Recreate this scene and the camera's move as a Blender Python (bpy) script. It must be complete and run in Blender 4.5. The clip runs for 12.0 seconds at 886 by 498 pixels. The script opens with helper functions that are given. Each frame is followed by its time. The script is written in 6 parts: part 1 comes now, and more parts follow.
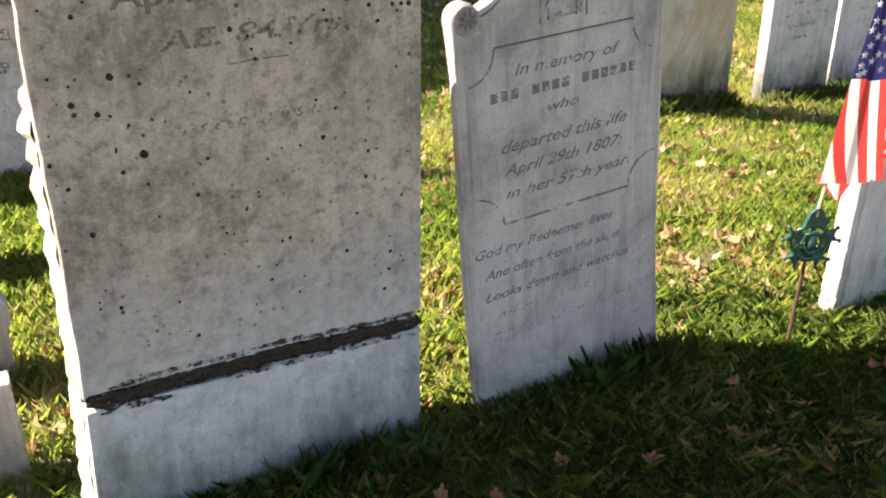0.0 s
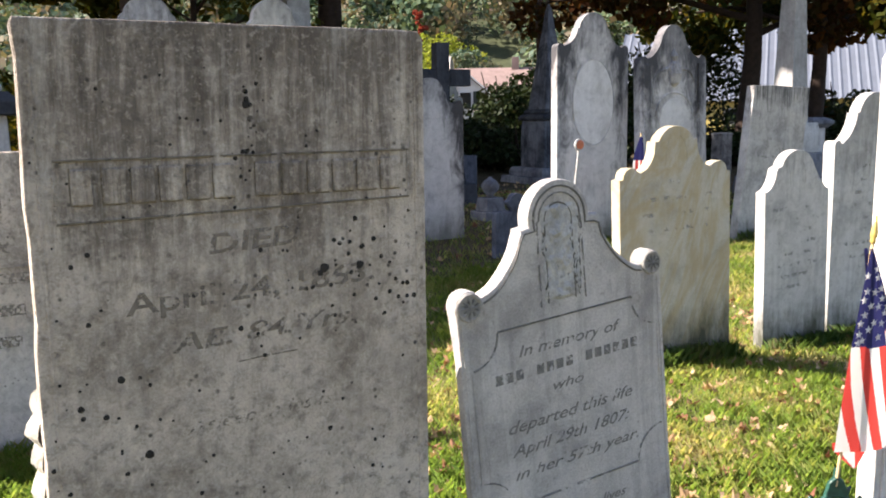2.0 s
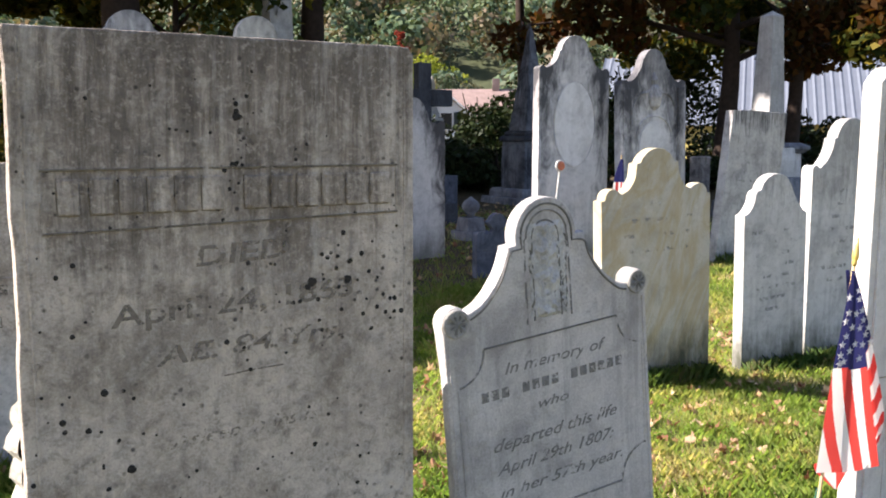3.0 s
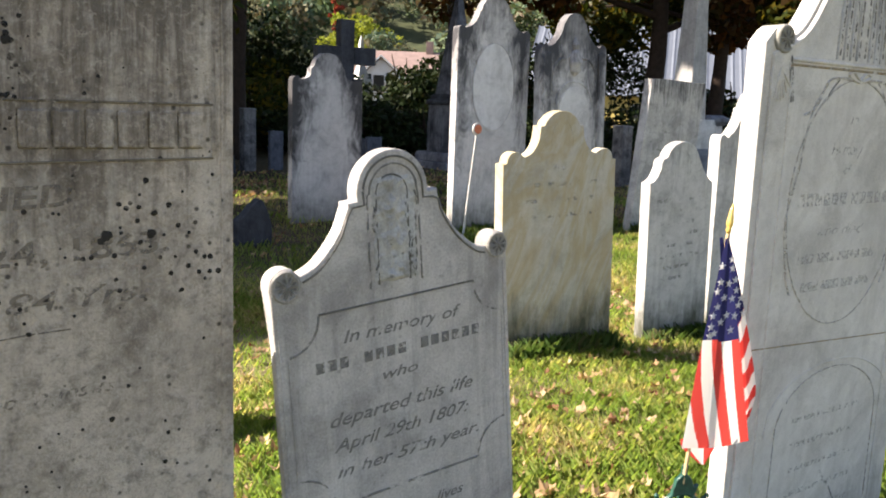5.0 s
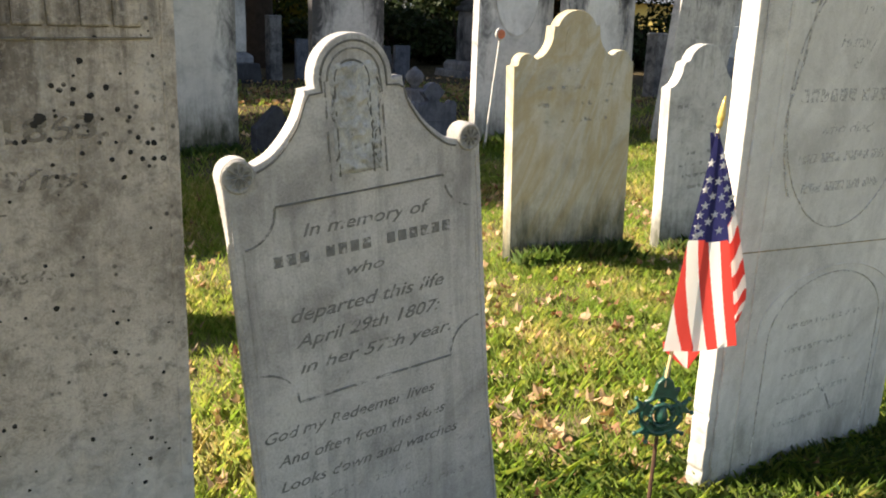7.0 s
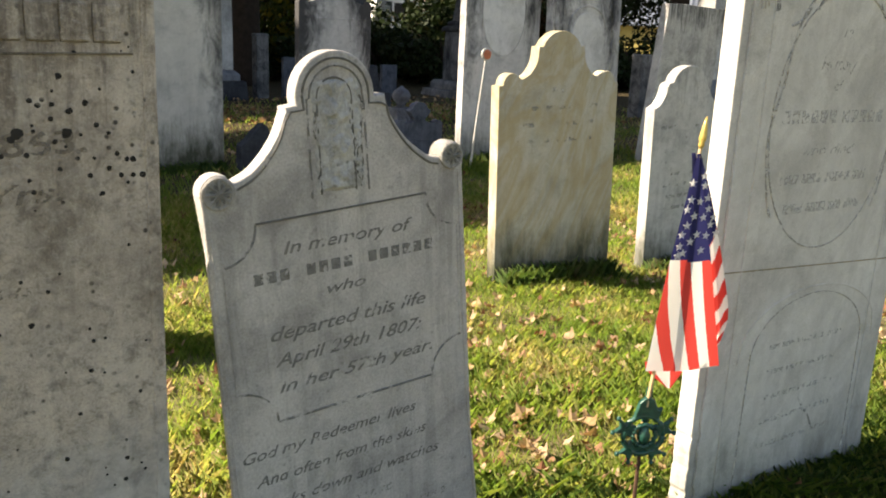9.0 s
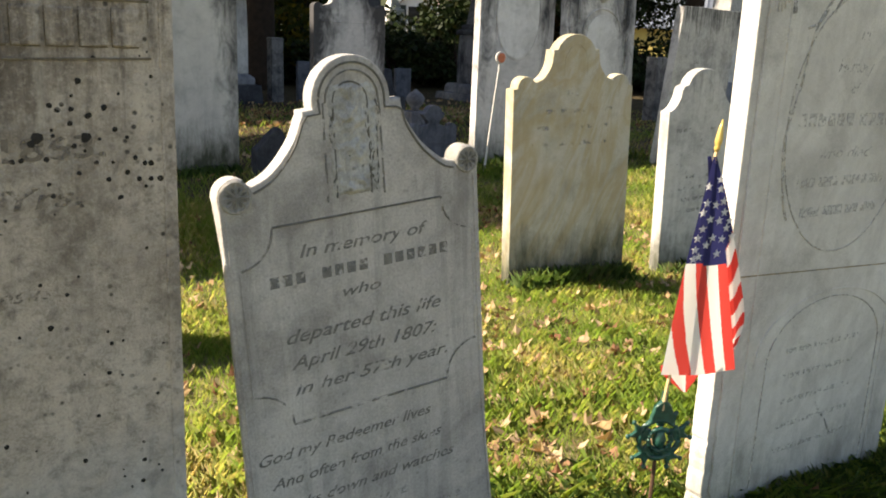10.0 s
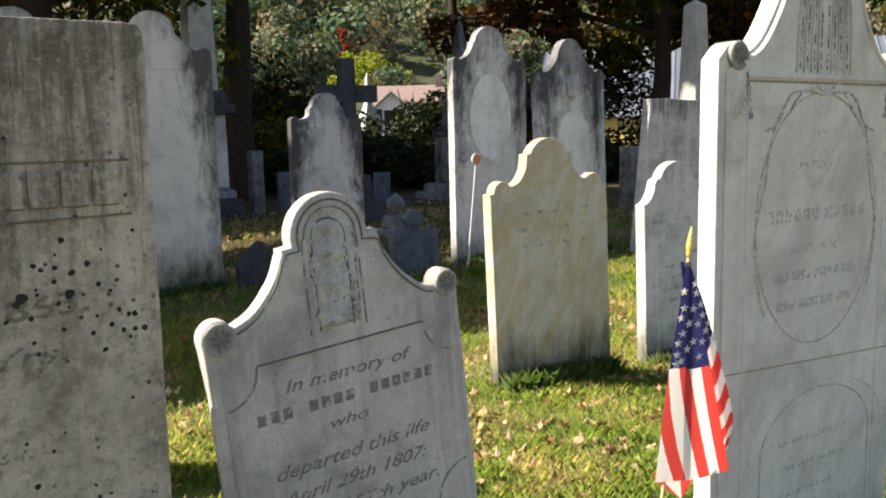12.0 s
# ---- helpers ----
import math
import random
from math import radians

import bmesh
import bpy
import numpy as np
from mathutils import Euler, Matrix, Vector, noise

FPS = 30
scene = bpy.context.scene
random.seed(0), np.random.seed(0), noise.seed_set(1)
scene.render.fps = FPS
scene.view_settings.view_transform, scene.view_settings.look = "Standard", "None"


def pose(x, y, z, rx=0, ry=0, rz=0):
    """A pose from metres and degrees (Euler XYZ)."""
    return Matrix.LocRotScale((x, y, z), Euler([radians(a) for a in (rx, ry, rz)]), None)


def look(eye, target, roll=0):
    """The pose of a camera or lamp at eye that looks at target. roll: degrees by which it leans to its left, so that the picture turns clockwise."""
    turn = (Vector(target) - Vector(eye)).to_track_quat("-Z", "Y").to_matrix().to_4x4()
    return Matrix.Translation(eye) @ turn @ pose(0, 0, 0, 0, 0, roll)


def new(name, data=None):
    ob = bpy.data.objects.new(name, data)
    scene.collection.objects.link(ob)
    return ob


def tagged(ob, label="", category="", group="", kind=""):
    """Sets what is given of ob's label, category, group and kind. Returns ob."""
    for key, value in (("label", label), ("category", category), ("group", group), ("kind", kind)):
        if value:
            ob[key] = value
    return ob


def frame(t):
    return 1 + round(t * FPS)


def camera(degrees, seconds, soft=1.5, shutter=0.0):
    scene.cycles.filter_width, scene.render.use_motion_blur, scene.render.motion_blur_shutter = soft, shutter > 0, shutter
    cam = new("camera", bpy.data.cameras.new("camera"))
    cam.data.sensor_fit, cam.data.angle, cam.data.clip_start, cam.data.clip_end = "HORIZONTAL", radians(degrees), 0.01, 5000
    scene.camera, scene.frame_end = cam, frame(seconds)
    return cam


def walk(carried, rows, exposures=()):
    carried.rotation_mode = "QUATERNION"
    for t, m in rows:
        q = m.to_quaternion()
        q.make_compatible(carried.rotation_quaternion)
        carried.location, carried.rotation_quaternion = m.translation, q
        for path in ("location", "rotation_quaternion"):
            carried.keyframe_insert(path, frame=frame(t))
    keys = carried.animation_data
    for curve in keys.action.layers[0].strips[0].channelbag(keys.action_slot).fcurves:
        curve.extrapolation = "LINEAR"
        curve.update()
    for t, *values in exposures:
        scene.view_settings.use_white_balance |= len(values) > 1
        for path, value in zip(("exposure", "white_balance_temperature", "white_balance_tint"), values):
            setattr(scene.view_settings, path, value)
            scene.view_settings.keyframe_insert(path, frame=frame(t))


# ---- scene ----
cam = camera(54.1, 12.0, soft=1.9)
PATH = [
    (0, (0.225, 0.06, 1.27), (1.138, 1.638, 0.447), 0.5),
    (0.5, (0.233, 0.07, 1.298), (1.138, 1.7, 0.575), -0.6),
    (1, (0.227, 0.067, 1.318), (1.158, 1.739, 0.739), -0.5),
    (1.5, (0.224, 0.065, 1.349), (1.157, 1.786, 0.937), -2.0),
    (2, (0.229, 0.073, 1.36), (1.211, 1.789, 1.063), -0.9),
    (2.5, (0.221, 0.076, 1.357), (1.245, 1.776, 1.112), -0.5),
    (3, (0.214, 0.083, 1.352), (1.242, 1.78, 1.1), -0.0),
    (3.5, (0.22, 0.098, 1.349), (1.308, 1.757, 1.096), 0.8),
    (5.5, (0.551, 0.125, 1.301), (1.702, 1.715, 0.913), 2.5),
    (6, (0.6, 0.103, 1.282), (1.691, 1.71, 0.805), 1.9),
    (6.5, (0.603, 0.093, 1.269), (1.664, 1.704, 0.74), 1.8),
    (8.5, (0.62, 0.098, 1.269), (1.731, 1.684, 0.767), 2.2),
    (9, (0.617, 0.094, 1.267), (1.717, 1.693, 0.784), 2.4),
    (9.5, (0.615, 0.096, 1.268), (1.71, 1.703, 0.801), 2.8),
    (10, (0.613, 0.093, 1.268), (1.687, 1.711, 0.791), 2.2),
    (10.5, (0.612, 0.089, 1.279), (1.663, 1.719, 0.791), 1.1),
    (11, (0.617, 0.082, 1.295), (1.706, 1.706, 0.878), -0.0),
    (11.5, (0.616, 0.077, 1.312), (1.707, 1.714, 0.953), -1.3),
    (12, (0.613, 0.071, 1.331), (1.733, 1.707, 1.07), -1.4),
]
walk(cam, [(t, look(eye, target, roll)) for t, eye, target, roll in PATH], [(0, 1.98, 7200, 20), (1.0, 1.88, 7200, 17), (2.5, 1.80, 6550, 19), (3.7, 1.80, 6550, 19), (5.5, 1.74, 7200, 15), (9.5, 1.56, 7700, 12), (12, 1.54, 7100, 13)])

# ---- world and sun ----
SUN_AZ, SUN_EL = 30.0, 36.0          # shadows run along +x and turn this far towards -y
world = bpy.data.worlds.new("sky")
scene.world = world
world.use_nodes = True
wn = world.node_tree.nodes
sky = wn.new("ShaderNodeTexSky")
sky.sky_type = "NISHITA"
sky.sun_disc = False
sky.sun_elevation = radians(SUN_EL)
sky.sun_rotation = radians(-90 + SUN_AZ)
wn["Background"].inputs["Strength"].default_value = 0.079
world.node_tree.links.new(sky.outputs[0], wn["Background"].inputs["Color"])

sun_data = bpy.data.lights.new("sun", "SUN")
sun_data.energy = 5.0
sun_data.angle = radians(0.6)
sun_data.color = (1.0, 0.93, 0.82)
sun = new("sun", sun_data)
ce, se = math.cos(radians(SUN_EL)), math.sin(radians(SUN_EL))
SUN_WAY = Vector((math.cos(radians(SUN_AZ)) * ce, -math.sin(radians(SUN_AZ)) * ce, -se))
sun.rotation_euler = SUN_WAY.to_track_quat("-Z", "Y").to_euler()
sun.location = (-6, 8, 12)


# ---- materials ----
def material(name):
    m = bpy.data.materials.new(name)
    m.use_nodes = True
    nt = m.node_tree
    b = nt.nodes["Principled BSDF"]
    b.inputs["Specular IOR Level"].default_value = 0.1
    return m, nt, b


def node(nt, kind, **vals):
    n = nt.nodes.new(kind)
    for k, v in vals.items():
        n.inputs[k].default_value = v
    return n


def coords(nt, scale=(1, 1, 1), source="Object"):
    c = nt.nodes.new("ShaderNodeTexCoord")
    m = nt.nodes.new("ShaderNodeMapping")
    m.inputs["Scale"].default_value = scale
    nt.links.new(c.outputs[source], m.inputs["Vector"])
    return m.outputs[0]


def noise_tex(nt, vec, scale, detail=6.0, rough=0.6, dist=0.0):
    n = node(nt, "ShaderNodeTexNoise", Scale=scale, Detail=detail, Roughness=rough, Distortion=dist)
    nt.links.new(vec, n.inputs["Vector"])
    return n.outputs["Fac"]


def ramp(nt, fac, stops):
    r = nt.nodes.new("ShaderNodeValToRGB")
    els = r.color_ramp.elements
    while len(els) < len(stops):
        els.new(0.5)
    for e, (p, c) in zip(els, stops):
        e.position = p
        e.color = (*c, 1) if len(c) == 3 else c
    nt.links.new(fac, r.inputs[0])
    return r.outputs[0]


def blend(nt, fac, a, b, mode="MIX"):
    m = nt.nodes.new("ShaderNodeMix")
    m.data_type, m.blend_type = "RGBA", mode
    for sock, v in ((m.inputs[0], fac), (m.inputs[6], a), (m.inputs[7], b)):
        if isinstance(v, bpy.types.NodeSocket):
            nt.links.new(v, sock)
        elif isinstance(v, tuple):
            sock.default_value = (*v, 1)
        else:
            sock.default_value = v
    return m.outputs[2]


def math_node(nt, op, a, b=0.0):
    m = nt.nodes.new("ShaderNodeMath")
    m.operation = op
    for sock, v in ((m.inputs[0], a), (m.inputs[1], b)):
        if isinstance(v, bpy.types.NodeSocket):
            nt.links.new(v, sock)
        else:
            sock.default_value = v
    return m.outputs[0]


def bump(nt, b, height, strength=0.3, distance=0.01):
    n = nt.nodes.new("ShaderNodeBump")
    n.inputs["Strength"].default_value = strength
    n.inputs["Distance"].default_value = distance
    nt.links.new(height, n.inputs["Height"])
    nt.links.new(n.outputs[0], b.inputs["Normal"])


G = lambda v: (v, v, v)


def stone(name, light, dark, stain=(0.06, 0.06, 0.06), streak=0.0, blotch=0.3, specks=0.0, veins=0.0,
          vein_col=(0.2, 0.2, 0.2), top=0.0, height=1.5, foot=0.0, size=1.0, pale=0.0, rough=1.0, edge=0.0, slant=0.0, inset=1.0, rain=0.0, moss=1.0, clean=0.0):
    """Weathered marble or granite: mottling, grain, rain streaks, soot near the top edge, growth at the foot."""
    m, nt, b = material(name)
    vec = coords(nt)
    light, dark = tuple(v * 1.03 for v in light), tuple(v * 1.03 for v in dark)
    middle = tuple((p * 0.55 + q * 0.45) for p, q in zip(light, dark))
    big = noise_tex(nt, vec, 4.0 / size, 9, 0.66, 0.5)
    col = ramp(nt, big, [(0.36, tuple(v * 0.85 for v in dark)), (0.5, middle), (0.62, light)])
    mid = noise_tex(nt, vec, 26 / size, 7, 0.72, 0.4)
    col = blend(nt, math_node(nt, "MULTIPLY", ramp(nt, mid, [(0.50, G(0)), (0.66, G(1))]), blotch), col, tuple(v * 0.55 for v in dark))
    col = blend(nt, math_node(nt, "MULTIPLY", ramp(nt, mid, [(0.34, G(1)), (0.46, G(0))]), blotch * 0.8), col, tuple(min(0.8, v * 1.15) for v in light))
    fine = noise_tex(nt, vec, 190, 4, 0.75)
    grain = ramp(nt, fine, [(0.35, G(0.36)), (0.65, G(0.64))])
    col = blend(nt, 0.55, col, grain, "OVERLAY")
    if veins:
        vv = coords(nt, (1.6, 1.6, 0.9))
        if slant:
            turn = nt.nodes.new("ShaderNodeMapping")
            turn.inputs["Rotation"].default_value = (0, radians(-slant), 0)
            nt.links.new(vec, turn.inputs["Vector"])
            thin = nt.nodes.new("ShaderNodeMapping")
            thin.inputs["Scale"].default_value = (1.9, 1.2, 0.45)
            nt.links.new(turn.outputs[0], thin.inputs["Vector"])
            vv = thin.outputs[0]
        v = noise_tex(nt, vv, 2.0 / size, 7, 0.62, 1.6)
        col = blend(nt, math_node(nt, "MULTIPLY", ramp(nt, v, [(0.40, G(0)), (0.5, G(1)), (0.60, G(0))]), veins), col, vein_col)
    if streak:
        k = 1 / size
        s = noise_tex(nt, coords(nt, (13 * k, 13 * k, 0.9 * k)), 1.6, 8, 0.66, 0.35)
        gate = ramp(nt, noise_tex(nt, vec, 2.6 * k, 4, 0.6), [(0.40, G(0.25)), (0.62, G(1))])
        f = math_node(nt, "MULTIPLY", math_node(nt, "MULTIPLY", ramp(nt, s, [(0.50, G(0)), (0.60, G(1))]), gate), streak)
        col = blend(nt, f, col, stain)
        s2 = noise_tex(nt, coords(nt, (19 * k, 19 * k, 1.3 * k)), 1.5, 6, 0.66, 0.3)
        col = blend(nt, math_node(nt, "MULTIPLY", ramp(nt, s2, [(0.56, G(0)), (0.64, G(1))]), max(pale, streak * 0.5)), col, tuple(min(0.75, v * 1.2) for v in light))
    sep = nt.nodes.new("ShaderNodeSeparateXYZ")
    nt.links.new(vec, sep.inputs[0])
    zz = sep.outputs[2]
    if top:
        k = 1 / size
        drip = noise_tex(nt, coords(nt, (15 * k, 15 * k, 1.6 * k)), 1.5, 8, 0.68, 0.4)
        up = math_node(nt, "ADD", math_node(nt, "MULTIPLY", zz, 1.6 / height), math_node(nt, "MULTIPLY", drip, 1.9))
        f = math_node(nt, "MULTIPLY", ramp(nt, math_node(nt, "SUBTRACT", up, 1.95), [(0.35, G(0)), (0.72, G(1))]), top)
        col = blend(nt, f, col, stain)
    if rain:
        # broad run-off stains and chalky washes below the top edge
        wash = noise_tex(nt, coords(nt, (6, 6, 0.8)), 1.3, 10, 0.78, 0.3)
        under = ramp(nt, math_node(nt, "SUBTRACT", zz, 0.5), [(0.36, G(0.12)), (0.68, G(1))])
        col = blend(nt, math_node(nt, "MULTIPLY", math_node(nt, "MULTIPLY", ramp(nt, wash, [(0.47, G(0)), (0.63, G(1))]), under), 0.85 * rain), col, stain)
        col = blend(nt, math_node(nt, "MULTIPLY", math_node(nt, "MULTIPLY", ramp(nt, wash, [(0.34, G(1)), (0.45, G(0))]), under), 0.55 * rain), col, (0.60, 0.565, 0.51))
        chalk = noise_tex(nt, vec, 7.5, 10, 0.76, 0.3)
        col = blend(nt, math_node(nt, "MULTIPLY", ramp(nt, chalk, [(0.54, G(0)), (0.68, G(1))]), 0.5 * rain), col, (0.58, 0.54, 0.49))
        crust = noise_tex(nt, vec, 70, 8, 0.75, 0.2)
        col = blend(nt, math_node(nt, "MULTIPLY", ramp(nt, crust, [(0.53, G(0)), (0.63, G(1))]), 0.38 * rain), col, (0.14, 0.12, 0.103))
        col = blend(nt, math_node(nt, "MULTIPLY", ramp(nt, crust, [(0.38, G(1)), (0.47, G(0))]), 0.4 * rain), col, (0.62, 0.565, 0.49))
        rust = noise_tex(nt, vec, 3.2, 8, 0.7, 0.8)
        col = blend(nt, math_node(nt, "MULTIPLY", ramp(nt, rust, [(0.52, G(0)), (0.66, G(1))]), 0.28 * rain), col, (0.19, 0.16, 0.135))
    if clean:
        # fresher, paler stone towards the old break
        low = math_node(nt, "ADD", zz, math_node(nt, "MULTIPLY", noise_tex(nt, coords(nt, (1, 1, 0.6)), 6.0, 8, 0.72, 0.8), 0.5))
        col = blend(nt, ramp(nt, low, [(0.62, G(clean)), (0.84, G(0))]), col, ramp(nt, mid, [(0.40, (0.60, 0.59, 0.575)), (0.62, (0.44, 0.43, 0.42))]))
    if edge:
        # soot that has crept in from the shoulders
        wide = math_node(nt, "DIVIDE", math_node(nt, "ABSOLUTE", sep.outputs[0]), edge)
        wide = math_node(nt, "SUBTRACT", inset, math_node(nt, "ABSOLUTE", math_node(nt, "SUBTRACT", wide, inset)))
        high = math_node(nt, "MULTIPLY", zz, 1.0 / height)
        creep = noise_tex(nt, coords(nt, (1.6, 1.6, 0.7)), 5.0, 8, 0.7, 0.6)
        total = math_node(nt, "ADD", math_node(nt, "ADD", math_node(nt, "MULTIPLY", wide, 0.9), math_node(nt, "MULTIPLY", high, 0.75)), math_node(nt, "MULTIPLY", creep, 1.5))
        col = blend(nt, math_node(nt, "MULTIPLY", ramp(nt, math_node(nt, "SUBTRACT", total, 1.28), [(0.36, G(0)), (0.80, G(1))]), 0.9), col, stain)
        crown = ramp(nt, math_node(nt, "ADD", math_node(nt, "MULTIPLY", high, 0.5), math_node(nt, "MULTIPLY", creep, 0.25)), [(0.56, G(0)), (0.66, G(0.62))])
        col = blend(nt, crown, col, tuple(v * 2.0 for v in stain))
    if foot:
        lo = math_node(nt, "SUBTRACT", math_node(nt, "MULTIPLY", noise_tex(nt, coords(nt, (1, 1, 0.3)), 9, 7, 0.75), 0.55 * moss), math_node(nt, "DIVIDE", zz, size))
        col = blend(nt, math_node(nt, "MULTIPLY", ramp(nt, lo, [(0.02, G(0)), (0.24, G(1))]), foot), col, (0.068, 0.072, 0.050))
    if specks:
        vo = node(nt, "ShaderNodeTexVoronoi", Scale=46.0, Randomness=1.0)
        nt.links.new(vec, vo.inputs["Vector"])
        f = ramp(nt, vo.outputs["Distance"], [(0.12, G(1)), (0.24, G(0))])
        gate = ramp(nt, noise_tex(nt, vec, 8, 5, 0.65), [(0.5, G(0)), (0.6, G(1))])
        col = blend(nt, math_node(nt, "MULTIPLY", math_node(nt, "MULTIPLY", f, gate), specks), col, (0.05, 0.046, 0.042))
    nt.links.new(col, b.inputs["Base Color"])
    b.inputs["Roughness"].default_value = 0.82
    hh = math_node(nt, "ADD", math_node(nt, "MULTIPLY", mid, 0.8), math_node(nt, "MULTIPLY", fine, 0.5))
    bump(nt, b, hh, 0.75 * rough, 0.008)
    return m


MAT_TALL = stone("weathered_brown_grey_marble", (0.585, 0.52, 0.45), (0.345, 0.298, 0.252), (0.075, 0.062, 0.053), streak=0.18, blotch=0.75, specks=0.9, top=0.75, height=1.42, foot=0.2, pale=0.12, rain=1.0, clean=0.85, rough=1.5)
MAT_STUMP = stone("clean_grey_marble_stump", (0.60, 0.60, 0.61), (0.44, 0.445, 0.455), (0.2, 0.2, 0.2), blotch=0.45, foot=0.75)
MAT_GREY = stone("pale_grey_marble", (0.52, 0.50, 0.48), (0.35, 0.335, 0.325), (0.14, 0.135, 0.13), streak=0.38, blotch=0.28, specks=0.35, foot=0.35)
MAT_WHITE = stone("clean_white_marble", (0.63, 0.615, 0.585), (0.50, 0.485, 0.455), (0.24, 0.23, 0.21), streak=0.16, blotch=0.25, veins=0.3, vein_col=(0.40, 0.39, 0.375), foot=0.6, rough=0.6, slant=40)
MAT_YELLOW = stone("yellowed_marble", (0.48, 0.465, 0.41), (0.39, 0.375, 0.315), (0.2, 0.19, 0.14), streak=0.18, blotch=0.25, veins=0.72, vein_col=(0.38, 0.305, 0.165), foot=1.0, size=1.3, slant=32, moss=0.95)
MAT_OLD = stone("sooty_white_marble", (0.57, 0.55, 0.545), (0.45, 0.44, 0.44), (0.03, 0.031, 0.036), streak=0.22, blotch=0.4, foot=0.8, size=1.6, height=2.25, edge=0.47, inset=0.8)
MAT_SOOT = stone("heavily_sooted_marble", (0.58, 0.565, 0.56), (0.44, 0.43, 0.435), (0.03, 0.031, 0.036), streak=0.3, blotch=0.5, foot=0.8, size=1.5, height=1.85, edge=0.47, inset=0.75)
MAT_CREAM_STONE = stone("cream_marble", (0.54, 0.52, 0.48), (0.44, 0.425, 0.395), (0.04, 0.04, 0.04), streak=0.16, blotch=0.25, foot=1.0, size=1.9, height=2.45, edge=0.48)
MAT_SIDE = stone("streaked_white_marble", (0.53, 0.525, 0.51), (0.39, 0.385, 0.375), (0.12, 0.12, 0.115), streak=0.26, blotch=0.4, top=0.4, height=1.3, foot=0.95, size=1.2, moss=0.95)
MAT_PANEL = stone("sheltered_marble", (0.64, 0.63, 0.63), (0.54, 0.53, 0.53), (0.25, 0.25, 0.25), streak=0.15, blotch=0.2)
MAT_GRANITE = stone("grey_granite", (0.21, 0.22, 0.245), (0.10, 0.105, 0.125), (0.035, 0.037, 0.043), streak=0.45, blotch=0.4, size=1.8)
MAT_DARK = stone("dark_slate_stone", (0.06, 0.063, 0.072), (0.03, 0.032, 0.038), (0.02, 0.02, 0.022), streak=0.4, blotch=0.4, size=1.2)
MAT_BLUE = stone("blue_grey_slate", (0.115, 0.125, 0.155), (0.05, 0.055, 0.072), (0.025, 0.026, 0.03), streak=0.4, blotch=0.4, size=1.2)
MAT_POST = stone("blackened_granite_post", (0.17, 0.17, 0.175), (0.05, 0.05, 0.055), (0.02, 0.02, 0.022), streak=0.6, blotch=0.5, size=0.8)
MAT_SPIRE = stone("blackened_marble_spire", (0.15, 0.16, 0.185), (0.03, 0.032, 0.04), (0.022, 0.023, 0.028), streak=0.95, blotch=0.4, size=2.6)
MAT_ROUGH = stone("rough_broken_marble", (0.62, 0.60, 0.54), (0.42, 0.40, 0.34), (0.2, 0.19, 0.16), blotch=0.5, size=0.5)
MAT_CARVE = stone("carved_lichen_marble", (0.50, 0.50, 0.49), (0.37, 0.37, 0.365), (0.09, 0.09, 0.085), streak=0.2, blotch=0.45, specks=0.6, size=0.5)


def worn_letter(name, col, keep=0.5, grit=26):
    """Letters cut in stone, gone in places."""
    m, nt, b = material(name)
    vec = nt.nodes.new("ShaderNodeNewGeometry").outputs["Position"]
    n = noise_tex(nt, vec, 55, 5, 0.7)
    nt.links.new(blend(nt, 0.5, col, ramp(nt, n, [(0.35, tuple(v * 0.55 for v in col)), (0.7, tuple(min(1, v * 1.5) for v in col))])), b.inputs["Base Color"])
    b.inputs["Roughness"].default_value = 0.9
    clear = nt.nodes.new("ShaderNodeBsdfTransparent")
    mix = nt.nodes.new("ShaderNodeMixShader")
    f = ramp(nt, noise_tex(nt, vec, grit, 5, 0.65), [(keep - 0.07, G(0)), (keep + 0.07, G(1))])
    nt.links.new(f, mix.inputs[0])
    nt.links.new(b.outputs[0], mix.inputs[1])
    nt.links.new(clear.outputs[0], mix.inputs[2])
    nt.links.new(mix.outputs[0], nt.nodes["Material Output"].inputs[0])
    return m


INK_TALL = worn_letter("cut_letters_brown", (0.185, 0.16, 0.135), 0.53, 40)
INK_GREY = worn_letter("cut_letters_grey", (0.185, 0.18, 0.172), 0.55, 34)
INK_WHITE = worn_letter("cut_letters_pale", (0.48, 0.47, 0.45), 0.48, 40)
INK_FAR = worn_letter("cut_letters_far", (0.36, 0.36, 0.35), 0.40, 14)
INK_FAR_PALE = worn_letter("nearly_lost_letters", (0.50, 0.49, 0.465), 0.44, 60)
RELIEF_DARK_TALL = worn_letter("relief_dark_line_brown", (0.17, 0.145, 0.11), 0.60)
RELIEF_DARK_GREY = worn_letter("relief_dark_line_grey", (0.14, 0.135, 0.125), 0.60)
RELIEF_PALE = worn_letter("relief_line_pale", (0.47, 0.455, 0.42), 0.53, 40)
GRIME_CRACK = worn_letter("rusty_crack_stain", (0.30, 0.255, 0.18), 0.58)
PETAL_SHADE = worn_letter("petal_gap_shade", (0.13, 0.125, 0.118), 0.70)
DARK_SOFT = worn_letter("dark_line_faint", (0.21, 0.205, 0.195), 0.50)
INK_CARVE = worn_letter("dark_carving_lines", (0.15, 0.145, 0.135), 0.47, 75)
INK_FAINT = worn_letter("faint_cut_letters_brown", (0.25, 0.218, 0.185), 0.46, 65)
INK_SPOT = worn_letter("black_lichen", (0.032, 0.03, 0.028), 0.62)


